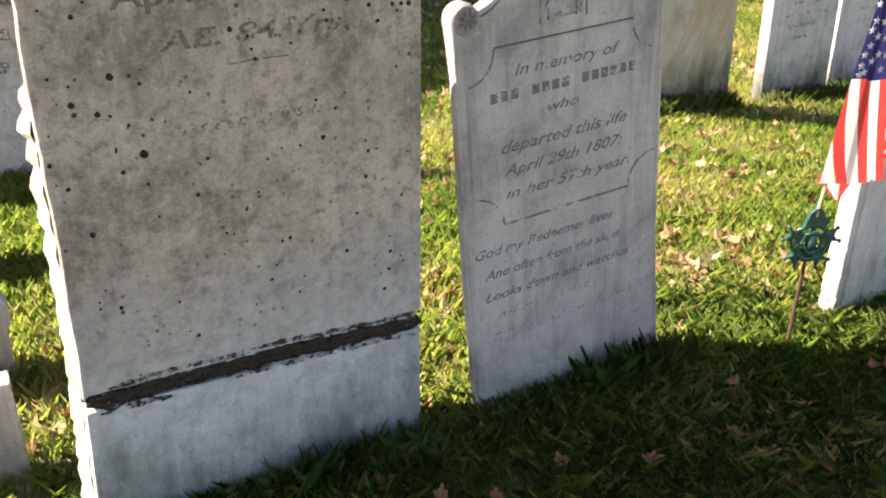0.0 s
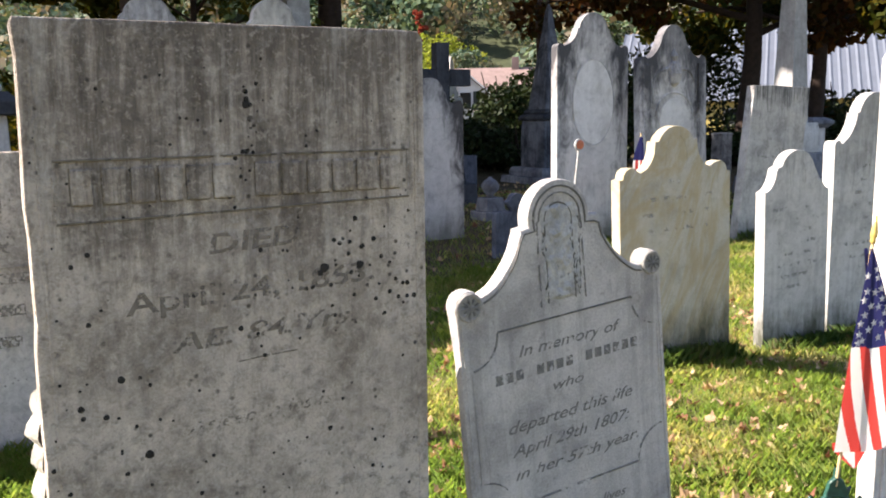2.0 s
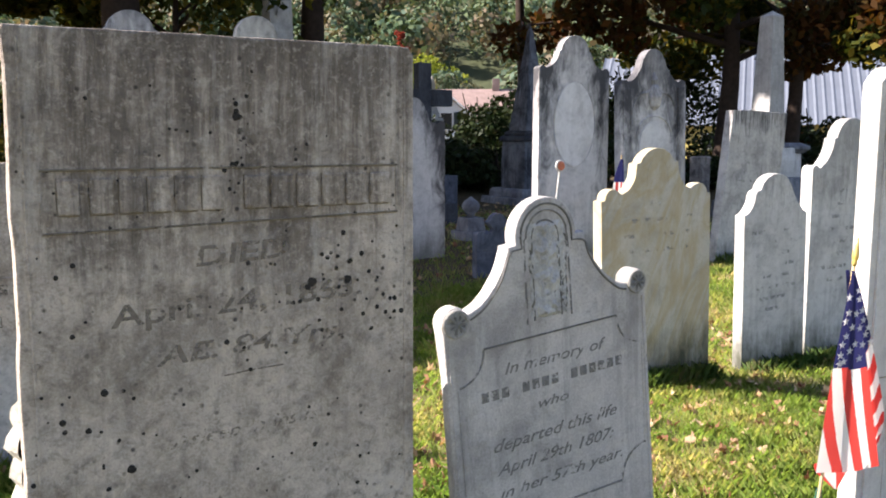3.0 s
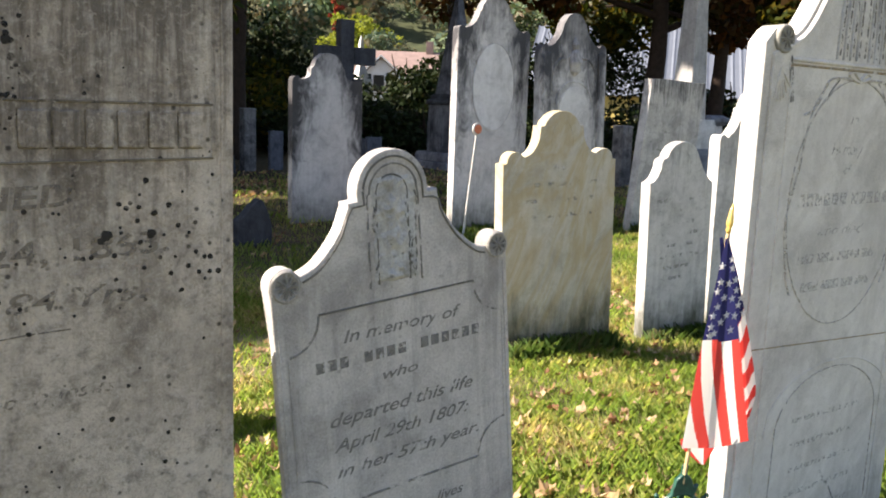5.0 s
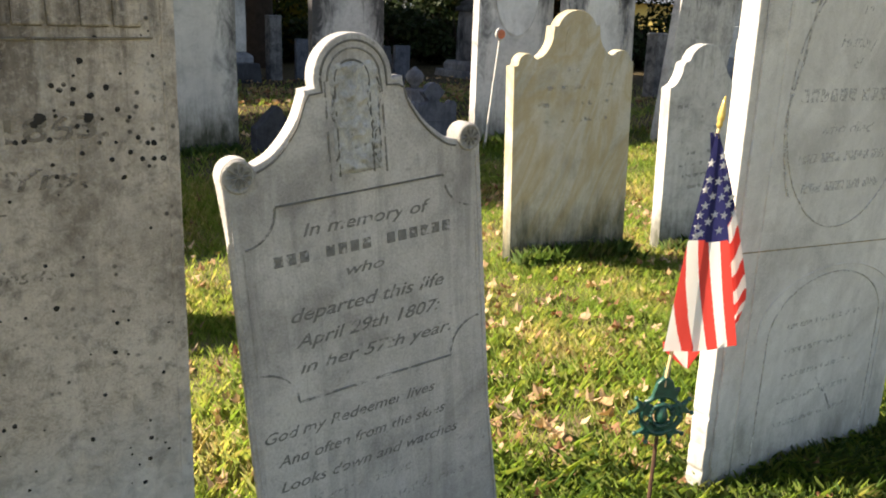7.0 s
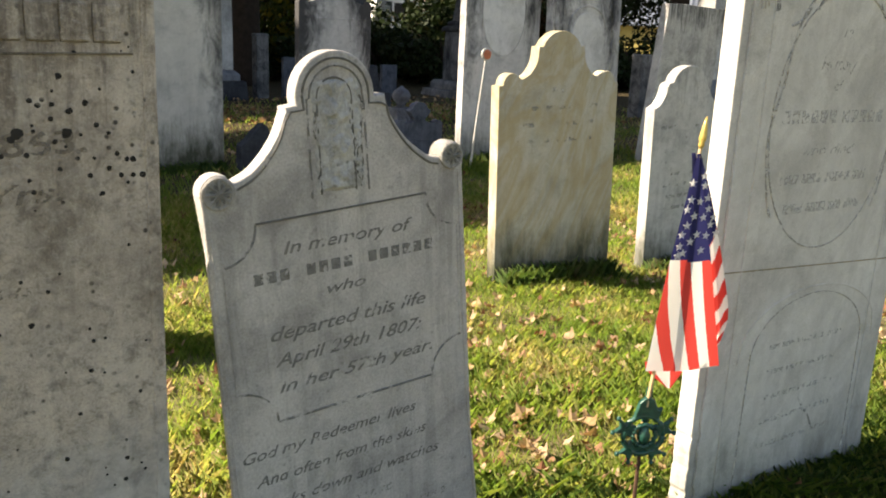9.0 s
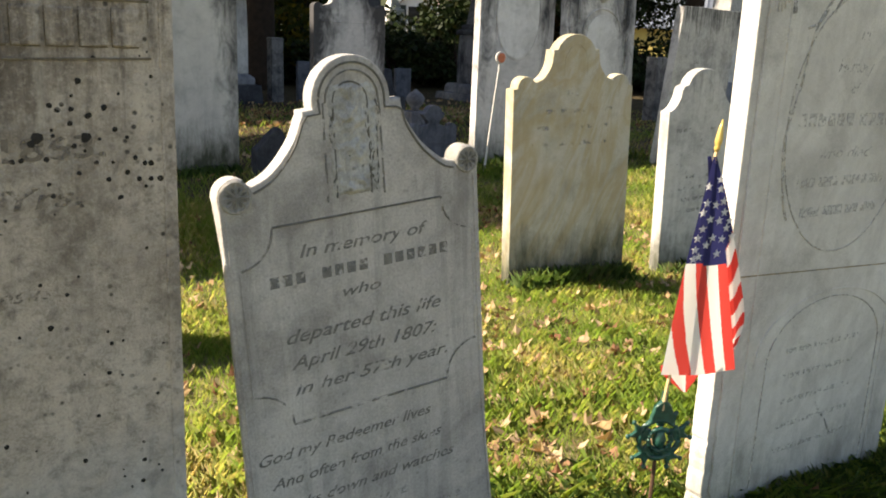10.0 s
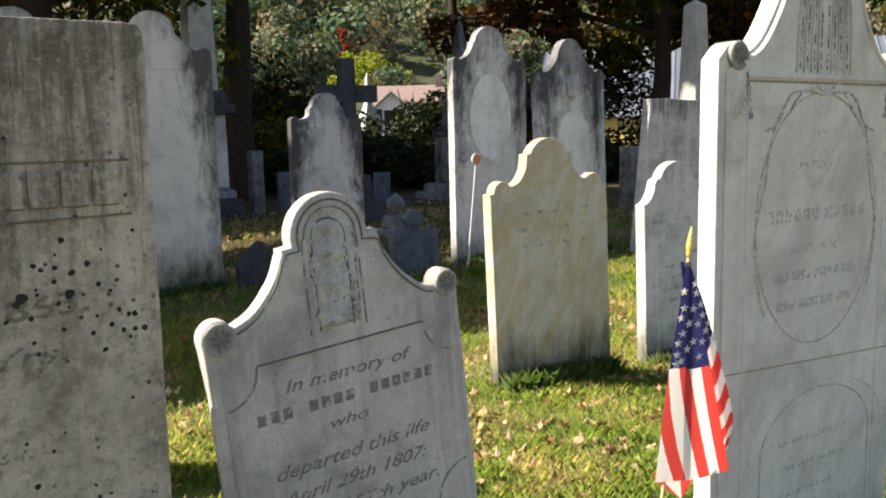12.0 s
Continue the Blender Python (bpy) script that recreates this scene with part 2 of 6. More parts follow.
def plain(name, col, rough=0.6, metal=0.0, vary=0.25, scale=20.0, bumpy=0.15, spec=0.3):
    m, nt, b = material(name)
    vec = coords(nt)
    n = noise_tex(nt, vec, scale, 6, 0.65)
    c = ramp(nt, n, [(0.3, tuple(v * (1 - vary) for v in col)), (0.7, tuple(min(1.0, v * (1 + vary)) for v in col))])
    n2 = noise_tex(nt, vec, scale * 0.17, 4, 0.6)
    c = blend(nt, 0.3, c, ramp(nt, n2, [(0.35, tuple(v * 0.7 for v in col)), (0.65, col)]))
    nt.links.new(c, b.inputs["Base Color"])
    b.inputs["Roughness"].default_value = rough
    b.inputs["Metallic"].default_value = metal
    b.inputs["Specular IOR Level"].default_value = spec
    bump(nt, b, n, bumpy, 0.003)
    return m


MAT_CEMENT = worn_letter("dark_patching_mortar", (0.036, 0.029, 0.024), 0.60, 48)
MAT_MORTAR_THIN = worn_letter("thin_ragged_mortar", (0.05, 0.042, 0.035), 0.50, 60)
MAT_LIME_MORTAR = worn_letter("pale_lime_mortar", (0.52, 0.50, 0.47), 0.50, 40)
MAT_BRONZE = plain("green_painted_cast_iron", (0.015, 0.070, 0.052), 0.36, 0.0, 0.6, 60, 0.4, spec=0.5)
MAT_RUST = plain("rusty_iron_rod", (0.10, 0.055, 0.035), 0.8, 0.2, 0.4, 90, 0.4)
MAT_DOWEL = plain("varnished_wood_dowel", (0.55, 0.40, 0.22), 0.5, vary=0.15, scale=40)
MAT_GOLD = plain("gilt_finial", (0.62, 0.45, 0.13), 0.32, 0.35, 0.2, 40, 0.1, spec=0.5)
MAT_STEEL = plain("galvanised_rod", (0.50, 0.49, 0.47), 0.45, 0.3, 0.2, 40)
MAT_ORANGE = plain("faded_red_disc", (0.55, 0.16, 0.08), 0.5, vary=0.3, scale=60)
MAT_BARK = plain("rough_dark_bark", (0.030, 0.020, 0.015), 0.95, vary=0.55, scale=9, bumpy=1.0)
MAT_UNDER = plain("hillside_undergrowth", (0.045, 0.055, 0.024), 0.95, vary=0.5, scale=0.2)
MAT_CLAP = plain("white_clapboard_paint", (0.58, 0.60, 0.62), 0.6, vary=0.08, scale=3)
MAT_SHUT = plain("dark_shutter_paint", (0.02, 0.03, 0.03), 0.5)
MAT_ROOF = plain("faded_red_shingle", (0.235, 0.17, 0.155), 0.9, vary=0.25, scale=2.5)
MAT_METAL = plain("pale_metal_roofing", (0.135, 0.155, 0.19), 0.5, 0.2, 0.12, 1.2)
MAT_OCHRE = plain("yellow_painted_board", (0.42, 0.34, 0.11), 0.7, vary=0.12, scale=2)
MAT_GLASS = plain("dark_window_glass", (0.02, 0.022, 0.025), 0.12, 0.0, 0.1, 2, 0.0, spec=0.6)


def cloth(name, col):
    m, nt, b = material(name)
    vec = coords(nt)
    w = noise_tex(nt, coords(nt, (1, 1, 0.25)), 700, 2, 0.5)
    nt.links.new(blend(nt, 0.2, col, ramp(nt, w, [(0.3, tuple(v * 0.7 for v in col)), (0.7, col)])), b.inputs["Base Color"])
    b.inputs["Roughness"].default_value = 0.75
    tr = nt.nodes.new("ShaderNodeBsdfTranslucent")
    tr.inputs[0].default_value = (*col, 1)
    mix = nt.nodes.new("ShaderNodeMixShader")
    mix.inputs[0].default_value = 0.42
    nt.links.new(b.outputs[0], mix.inputs[1])
    nt.links.new(tr.outputs[0], mix.inputs[2])
    nt.links.new(mix.outputs[0], nt.nodes["Material Output"].inputs[0])
    return m


MAT_RED = cloth("red_flag_cloth", (0.72, 0.075, 0.062))
MAT_CREAM = cloth("white_flag_cloth", (0.86, 0.845, 0.82))
MAT_NAVY = cloth("navy_flag_cloth", (0.030, 0.032, 0.12))


def foliage(name, cols, glow=0.45, scale=0.0, rough=0.55, own=0.4):
    """Leaves or blades: colour per leaf, and, where scale is given, drifting over the ground or hill too."""
    m, nt, b = material(name)
    g = nt.nodes.new("ShaderNodeNewGeometry")
    n = len(cols)
    fac = g.outputs["Random Per Island"]
    if scale:
        drift = noise_tex(nt, coords(nt), scale, 4, 0.6)
        drift = ramp(nt, drift, [(0.32, G(0)), (0.68, G(1))])
        fac = math_node(nt, "ADD", math_node(nt, "MULTIPLY", fac, own), math_node(nt, "MULTIPLY", drift, 1 - own))
    col = ramp(nt, fac, [(i / max(1, n - 1), c) for i, c in enumerate(cols)])
    nt.links.new(col, b.inputs["Base Color"])
    b.inputs["Roughness"].default_value = rough
    tr = nt.nodes.new("ShaderNodeBsdfTranslucent")
    nt.links.new(blend(nt, 1.0, col, (1.0, 0.95, 0.55), "MULTIPLY"), tr.inputs[0])
    mix = nt.nodes.new("ShaderNodeMixShader")
    mix.inputs[0].default_value = glow
    nt.links.new(b.outputs[0], mix.inputs[1])
    nt.links.new(tr.outputs[0], mix.inputs[2])
    nt.links.new(mix.outputs[0], nt.nodes["Material Output"].inputs[0])
    return m


MAT_GRASS = foliage("lawn_blades", [(0.12, 0.215, 0.050), (0.19, 0.315, 0.070), (0.28, 0.41, 0.095), (0.40, 0.465, 0.15), (0.60, 0.53, 0.27), (0.80, 0.65, 0.43)], 0.55, scale=1.3)
# Darker copy of the lawn greens, carrying the near stones' shade in its colour
MAT_UNCUT_SHADE = foliage("uncut_shade_toned_grass", [(0.055, 0.105, 0.032), (0.080, 0.160, 0.044), (0.12, 0.21, 0.062), (0.17, 0.235, 0.090), (0.24, 0.20, 0.12)], 0.45, scale=3.0)
MAT_LITTER = foliage("dry_maple_leaves", [(0.38, 0.245, 0.125), (0.50, 0.36, 0.21), (0.28, 0.16, 0.085), (0.20, 0.085, 0.055), (0.42, 0.27, 0.15), (0.56, 0.42, 0.28), (0.30, 0.16, 0.09)], 0.3, rough=0.7)
# Litter browns made darker for leaves that lie in shade
MAT_SHADELEAF = foliage("shade_toned_red_brown_leaves", [(0.16, 0.055, 0.04), (0.22, 0.10, 0.055), (0.12, 0.04, 0.035), (0.27, 0.16, 0.09), (0.30, 0.13, 0.05)], 0.2, rough=0.7)
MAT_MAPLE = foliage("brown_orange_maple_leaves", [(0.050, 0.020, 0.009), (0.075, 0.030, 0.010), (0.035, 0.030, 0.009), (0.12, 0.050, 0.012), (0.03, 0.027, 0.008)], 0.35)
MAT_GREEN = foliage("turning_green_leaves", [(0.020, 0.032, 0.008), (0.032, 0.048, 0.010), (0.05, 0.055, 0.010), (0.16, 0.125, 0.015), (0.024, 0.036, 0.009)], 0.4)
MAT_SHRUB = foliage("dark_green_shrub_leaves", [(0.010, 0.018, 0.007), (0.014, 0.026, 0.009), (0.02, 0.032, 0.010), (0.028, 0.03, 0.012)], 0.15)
# Distance haze is mixed into these leaf colours as added blue
MAT_WOODS = foliage("haze_tinted_autumn_leaves", [(0.038, 0.078, 0.052), (0.062, 0.112, 0.060), (0.115, 0.150, 0.070), (0.060, 0.105, 0.075), (0.19, 0.165, 0.095), (0.20, 0.145, 0.110), (0.080, 0.125, 0.065)], 0.25, scale=0.13, own=0.12)
MAT_LIME = foliage("yellow_green_leaves", [(0.22, 0.27, 0.03), (0.30, 0.33, 0.05), (0.18, 0.24, 0.04)], 0.45)
MAT_SCARLET = foliage("scarlet_leaves", [(0.33, 0.05, 0.04), (0.28, 0.06, 0.045), (0.38, 0.09, 0.06)], 0.4)


def soil():
    m, nt, b = material("lawn_soil_and_thatch")
    vec = coords(nt)
    n = noise_tex(nt, vec, 1.6, 7, 0.6)
    f = noise_tex(nt, vec, 45, 6, 0.75)
    c = ramp(nt, n, [(0.32, (0.125, 0.130, 0.050)), (0.5, (0.21, 0.19, 0.088)), (0.66, (0.31, 0.25, 0.14))])
    # leaf mould with the trees' shade painted in; thin lawn in the open
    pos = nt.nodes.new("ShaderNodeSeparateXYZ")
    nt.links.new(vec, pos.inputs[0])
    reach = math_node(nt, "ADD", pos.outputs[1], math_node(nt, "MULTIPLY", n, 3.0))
    mould_shade = ramp(nt, math_node(nt, "MULTIPLY", reach, 0.05), [(0.31, G(0)), (0.42, G(1))])
    c = blend(nt, math_node(nt, "MULTIPLY", mould_shade, 0.85), c, ramp(nt, f, [(0.35, (0.022, 0.017, 0.011)), (0.65, (0.065, 0.043, 0.026))]))
    c = blend(nt, 0.75, c, ramp(nt, f, [(0.3, G(0.18)), (0.7, G(0.72))]), "OVERLAY")
    l = node(nt, "ShaderNodeTexVoronoi", Scale=9.0, Randomness=1.0)
    nt.links.new(vec, l.inputs["Vector"])
    spot = ramp(nt, l.outputs["Distance"], [(0.2, G(1)), (0.32, G(0))])
    c = blend(nt, math_node(nt, "MULTIPLY", spot, 0.45), c, (0.20, 0.13, 0.07))
    nt.links.new(c, b.inputs["Base Color"])
    b.inputs["Roughness"].default_value = 0.95
    bump(nt, b, f, 0.8, 0.02)
    return m


MAT_SOIL = soil()


# ---- mesh helpers ----
def part(name, bm, mat, parent=None, label="", smooth=False):
    me = bpy.data.meshes.new(name)
    bm.normal_update()
    bm.to_mesh(me)
    bm.free()
    return dress(name, me, mat, parent, label, smooth)


def dress(name, me, mat, parent=None, label="", smooth=False):
    for one in mat if isinstance(mat, (list, tuple)) else [mat]:
        me.materials.append(one)
    if smooth:
        me.polygons.foreach_set("use_smooth", [True] * len(me.polygons))
    ob = new(name, me)
    ob.parent = parent
    if label:
        ob["label"] = label
    return ob


def thing(name, m, label, category, group="", kind=""):
    ob = new(name)
    ob.empty_display_size = 0.1
    ob.matrix_world = m
    return tagged(ob, label, category, group, kind)


def arc(cx, cz, r, a0, a1, n=12, rz=None):
    """Points on an arc, degrees from +x towards +z."""
    out = []
    for i in range(n + 1):
        a = radians(a0 + (a1 - a0) * i / n)
        out.append((cx + r * math.cos(a), cz + (rz or r) * math.sin(a)))
    return out


def curve_pts(pts, n=6):
    """A smooth line through a few points."""
    p = [Vector(q) for q in pts]
    p = [2 * p[0] - p[1]] + p + [2 * p[-1] - p[-2]]
    out = []
    for i in range(1, len(p) - 2):
        for k in range(n):
            t = k / n
            a, b, c, d = p[i - 1 : i + 3]
            out.append(tuple(0.5 * (2 * b + (c - a) * t + (2 * a - 5 * b + 4 * c - d) * t * t + (3 * b - a - 3 * c + d) * t ** 3)))
    return out + [tuple(p[-2])]


def slab_bm(outline, thick, bevel=0.006, rough=0.0, seed=0):
    """An upright slab: its front in the plane y = 0, its back at y = thick."""
    bm = bmesh.new()
    front = bm.faces.new([bm.verts.new((x, 0, z)) for x, z in outline])
    if front.normal.y > 0 or (front.normal_update() or front.normal.y > 0):
        front.normal_flip()
    got = bmesh.ops.extrude_face_region(bm, geom=[front])
    # the extruded copy becomes the back
    for v in [g for g in got["geom"] if isinstance(g, bmesh.types.BMVert)]:
        v.co.y = thick
    bmesh.ops.recalc_face_normals(bm, faces=bm.faces)
    if bevel:
        rim = [e for e in bm.edges if abs(e.verts[0].co.y - e.verts[1].co.y) < 1e-6]
        bmesh.ops.bevel(bm, geom=rim, offset=bevel, segments=2, profile=0.5, affect="EDGES", clamp_overlap=True)
    if rough:
        for v in bm.verts:
            v.co += Vector(noise.noise_vector(v.co * 14 + Vector((seed, 0, 0)))) * rough
    big = [f for f in bm.faces if len(f.verts) > 4]
    bmesh.ops.triangulate(bm, faces=big)
    return bm


def mirror(half):
    """An outline from its left half (bottom to apex), mirrored."""
    return half + [(-x, z) for x, z in reversed(half) if abs(x) > 1e-6]


def ridge(path, width, height, closed=False, y=0.0):
    """A low rounded moulding along a line on a front face."""
    bm = bmesh.new()
    pts = [Vector((x, z)) for x, z in path]
    rows = []
    n = len(pts)
    for i, p in enumerate(pts):
        a = pts[i - 1] if (i or closed) else p
        b = pts[(i + 1) % n] if (i < n - 1 or closed) else p
        d = (b - a).normalized()
        s = Vector((-d.y, d.x)) * width / 2
        prof = [(-1, 0.004), (-0.55, -height * 0.8), (0, -height), (0.55, -height * 0.8), (1, 0.004)]
        rows.append([bm.verts.new((p.x + s.x * k, y + h, p.y + s.y * k)) for k, h in prof])
    for i in range(n if closed else n - 1):
        a, b = rows[i], rows[(i + 1) % n]
        for k in range(4):
            bm.faces.new((a[k], a[k + 1], b[k + 1], b[k]))
    bmesh.ops.recalc_face_normals(bm, faces=bm.faces)
    return bm


def box_bm(x0, x1, y0, y1, z0, z1, bevel=0.0):
    bm = bmesh.new()
    bmesh.ops.create_cube(bm, size=1, matrix=Matrix.Translation(((x0 + x1) / 2, (y0 + y1) / 2, (z0 + z1) / 2)) @ Matrix.Diagonal((x1 - x0, y1 - y0, z1 - z0, 1)))
    if bevel:
        bmesh.ops.bevel(bm, geom=bm.edges[:], offset=bevel, segments=2, profile=0.5, affect="EDGES")
    return bm


def taper_bm(levels, bevel=0.0):
    """A square stack: (half-width, z) from the foot to the top."""
    bm = bmesh.new()
    rings = [[bm.verts.new((sx * a, sy * a, z)) for sx, sy in ((-1, -1), (1, -1), (1, 1), (-1, 1))] for a, z in levels]
    for a, b in zip(rings, rings[1:]):
        for k in range(4):
            bm.faces.new((a[k], a[(k + 1) % 4], b[(k + 1) % 4], b[k]))
    bm.faces.new(rings[-1])
    bm.faces.new(rings[0][::-1])
    bmesh.ops.remove_doubles(bm, verts=bm.verts, dist=1e-5)
    bmesh.ops.recalc_face_normals(bm, faces=bm.faces)
    if bevel:
        bmesh.ops.bevel(bm, geom=bm.edges[:], offset=bevel, segments=1, affect="EDGES")
    return bm


def lathe_bm(profile, n=16):
    bm = bmesh.new()
    rings = [[bm.verts.new((r * math.cos(2 * math.pi * k / n), r * math.sin(2 * math.pi * k / n), z)) for k in range(n)] for r, z in profile]
    for a, b in zip(rings, rings[1:]):
        for k in range(n):
            bm.faces.new((a[k], a[(k + 1) % n], b[(k + 1) % n], b[k]))
    bm.faces.new(rings[0][::-1])
    bm.faces.new(rings[-1])
    bmesh.ops.recalc_face_normals(bm, faces=bm.faces)
    return bm


def tube_bm(pts, radii, n=10):
    bm = bmesh.new()
    rings = []
    pts = [Vector(p) for p in pts]
    for i, p in enumerate(pts):
        d = (pts[min(i + 1, len(pts) - 1)] - pts[max(i - 1, 0)]).normalized()
        a = d.orthogonal().normalized() if abs(d.z) < 0.95 else Vector((1, 0, 0))
        a = (a - d * a.dot(d)).normalized()
        b = d.cross(a)
        rings.append([bm.verts.new(p + (a * math.cos(2 * math.pi * k / n) + b * math.sin(2 * math.pi * k / n)) * radii[i]) for k in range(n)])
    for a, b in zip(rings, rings[1:]):
        for k in range(n):
            bm.faces.new((a[k], a[(k + 1) % n], b[(k + 1) % n], b[k]))
    bm.faces.new(rings[0][::-1])
    bm.faces.new(rings[-1])
    bmesh.ops.recalc_face_normals(bm, faces=bm.faces)
    return bm


def letters(body, x0, x1, z, height, mat, parent, shear=0.0, rise=0.0009, name="inscription", y=0.0, slope=0.0, bold=0.012):
    """A line of writing on a front face, from x0 to x1, its foot at z."""
    cu = bpy.data.curves.new(name, "FONT")
    cu.body, cu.size, cu.extrude, cu.shear = body, 1.0, 0.0, shear
    cu.resolution_u, cu.offset = 3, bold
    tmp = new(name + "_draft", cu)
    bpy.context.view_layer.update()
    me = bpy.data.meshes.new_from_object(tmp.evaluated_get(bpy.context.evaluated_depsgraph_get()))
    bpy.data.objects.remove(tmp)
    bpy.data.curves.remove(cu)
    xs = [v.co.x for v in me.vertices]
    lo, k = min(xs), (x1 - x0) / (max(xs) - min(xs))
    for v in me.vertices:
        u = x0 + (v.co.x - lo) * k
        v.co = (u, y - rise, z + v.co.y * height / 0.7 + (u - x0) * slope)
    bm = bmesh.new()
    bm.from_mesh(me)
    bpy.data.meshes.remove(me)
    todo = set(bm.verts)
    while todo:
        seed = todo.pop()
        piece, stack = {seed}, [seed]
        while stack:
            for e in stack.pop().link_edges:
                for v in e.verts:
                    if v not in piece:
                        piece.add(v)
                        stack.append(v)
        todo -= piece
        one, at = bmesh.new(), {}
        for v in piece:
            at[v] = one.verts.new(v.co)
        for f in {f for v in piece for f in v.link_faces}:
            one.faces.new([at[v] for v in f.verts])
        part("letter", one, mat, parent)


BAR = {}


def bars(spans, z, height, mat, parent, name="inscription", rise=0.0012, y=0.0):
    """Writing that is not spelled out: plain bars, on one shared mesh for each material."""
    me = BAR.get(mat.name)
    if me is None:
        bm = box_bm(-0.5, 0.5, -1, 1, 0, 1)
        me = BAR[mat.name] = bpy.data.meshes.new("bar")
        bm.to_mesh(me)
        bm.free()
        me.materials.append(mat)
    for x0, x1 in spans:
        ob = new("inscription_bar", me)
        ob.parent = parent
        ob.location, ob.scale = ((x0 + x1) / 2, y, z), (x1 - x0, rise, height)


def words(x0, x1, z, height, mat, parent, rng, y=0.0):
    """A worn line that cannot be read, as short bars."""
    spans, x = [], x0
    while x < x1 - height:
        w = min(rng.uniform(1.6, 4.6) * height, x1 - x)
        spans.append((x, x + w))
        x += w + height * 0.7
    bars(spans, z, height, mat, parent, y=y)


def ground_z(x, y):
    z = -0.05 * min(max(x - 2.8, 0), 3.0) * min(max((6.2 - y) / 2, 0), 1)
    near = max(0.0, 1 - max(abs(x - 3), abs(y - 4)) / 30)
    return z + 0.018 * noise.noise((x * 0.9, y * 0.9, 0.3)) * near + 0.010 * noise.noise((x * 3.1, y * 3.1, 1.7)) * near


# ---- ground ----
def ground():
    def steps(a, b):
        out = [a]
        while out[-1] < b:
            v = out[-1]
            far = max(0.0, -2 - v, v - 10)
            out.append(v + (0.12 if far == 0 else 0.12 + far * 0.35))
        return out

    def axis():
        right = steps(4.0, 900.0)
        left = [8.0 - v for v in right[1:]][::-1]
        return left + right

    xs = ys = axis()
    verts = [(x, y, ground_z(x, y) - (0.0 if abs(x) < 30 and abs(y) < 30 else 0.2)) for y in ys for x in xs]
    w = len(xs)
    faces = [(j * w + i, j * w + i + 1, (j + 1) * w + i + 1, (j + 1) * w + i) for j in range(len(ys) - 1) for i in range(w - 1)]
    me = bpy.data.meshes.new("ground")
    me.from_pydata(verts, [], faces)
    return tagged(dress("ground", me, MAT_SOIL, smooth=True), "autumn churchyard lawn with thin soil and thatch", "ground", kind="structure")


ground()


# ---- gravestones ----
def headstone(x, y, z, lean, turn, label, group="gravestones", tip=0.0, name="gravestone"):
    return thing(name, pose(x, y, z, tip, lean, turn), label, "gravestone", group)


def rosette_bm(r, deep, petals=8):
    """A scroll end: a short roll whose face carries a cut flower."""
    bm = bmesh.new()
    n = petals * 4
    rings = []
    for rr, yy in ((r, deep), (r, -0.003), (r * 0.93, -0.006), (r * 0.80, -0.006), (r * 0.74, -0.003)):
        rings.append([bm.verts.new((rr * math.cos(2 * math.pi * k / n), yy, rr * math.sin(2 * math.pi * k / n))) for k in range(n)])
    inner = []
    for k in range(n):
        ph = k % 4
        inner.append(bm.verts.new((r * 0.42 * math.cos(2 * math.pi * k / n), -0.006 if ph == 0 else -0.001, r * 0.42 * math.sin(2 * math.pi * k / n))))
    for k in range(n):
        if k % 4 == 0:
            rings[-1][k].co.y = -0.006
    rings.append(inner)
    for a, b in zip(rings, rings[1:]):
        for k in range(n):
            bm.faces.new((a[k], a[(k + 1) % n], b[(k + 1) % n], b[k]))
    mid = bm.verts.new((0, -0.006, 0))
    for k in range(n):
        bm.faces.new((inner[k], inner[(k + 1) % n], mid))
    bmesh.ops.recalc_face_normals(bm, faces=bm.faces)
    return bm


def scroll(parent, x, z, r, thick, mat):
    ob = part("scroll", rosette_bm(r, thick), mat, parent, "carved roll with a flower rosette")
    ob.location = (x, 0, z)
    # flat dark wedges stand in for the shade in the petal gaps
    bm = bmesh.new()
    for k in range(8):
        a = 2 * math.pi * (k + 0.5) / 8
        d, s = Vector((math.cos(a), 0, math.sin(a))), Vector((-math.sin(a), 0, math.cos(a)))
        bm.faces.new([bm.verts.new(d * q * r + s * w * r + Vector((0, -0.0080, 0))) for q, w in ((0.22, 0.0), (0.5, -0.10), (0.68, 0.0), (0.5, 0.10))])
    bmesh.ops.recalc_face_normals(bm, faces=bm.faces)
    part("petal_shade_wedges", bm, PETAL_SHADE, ob, "dark wedges painted as shade between petals")["kind"] = "stuff"
    return ob


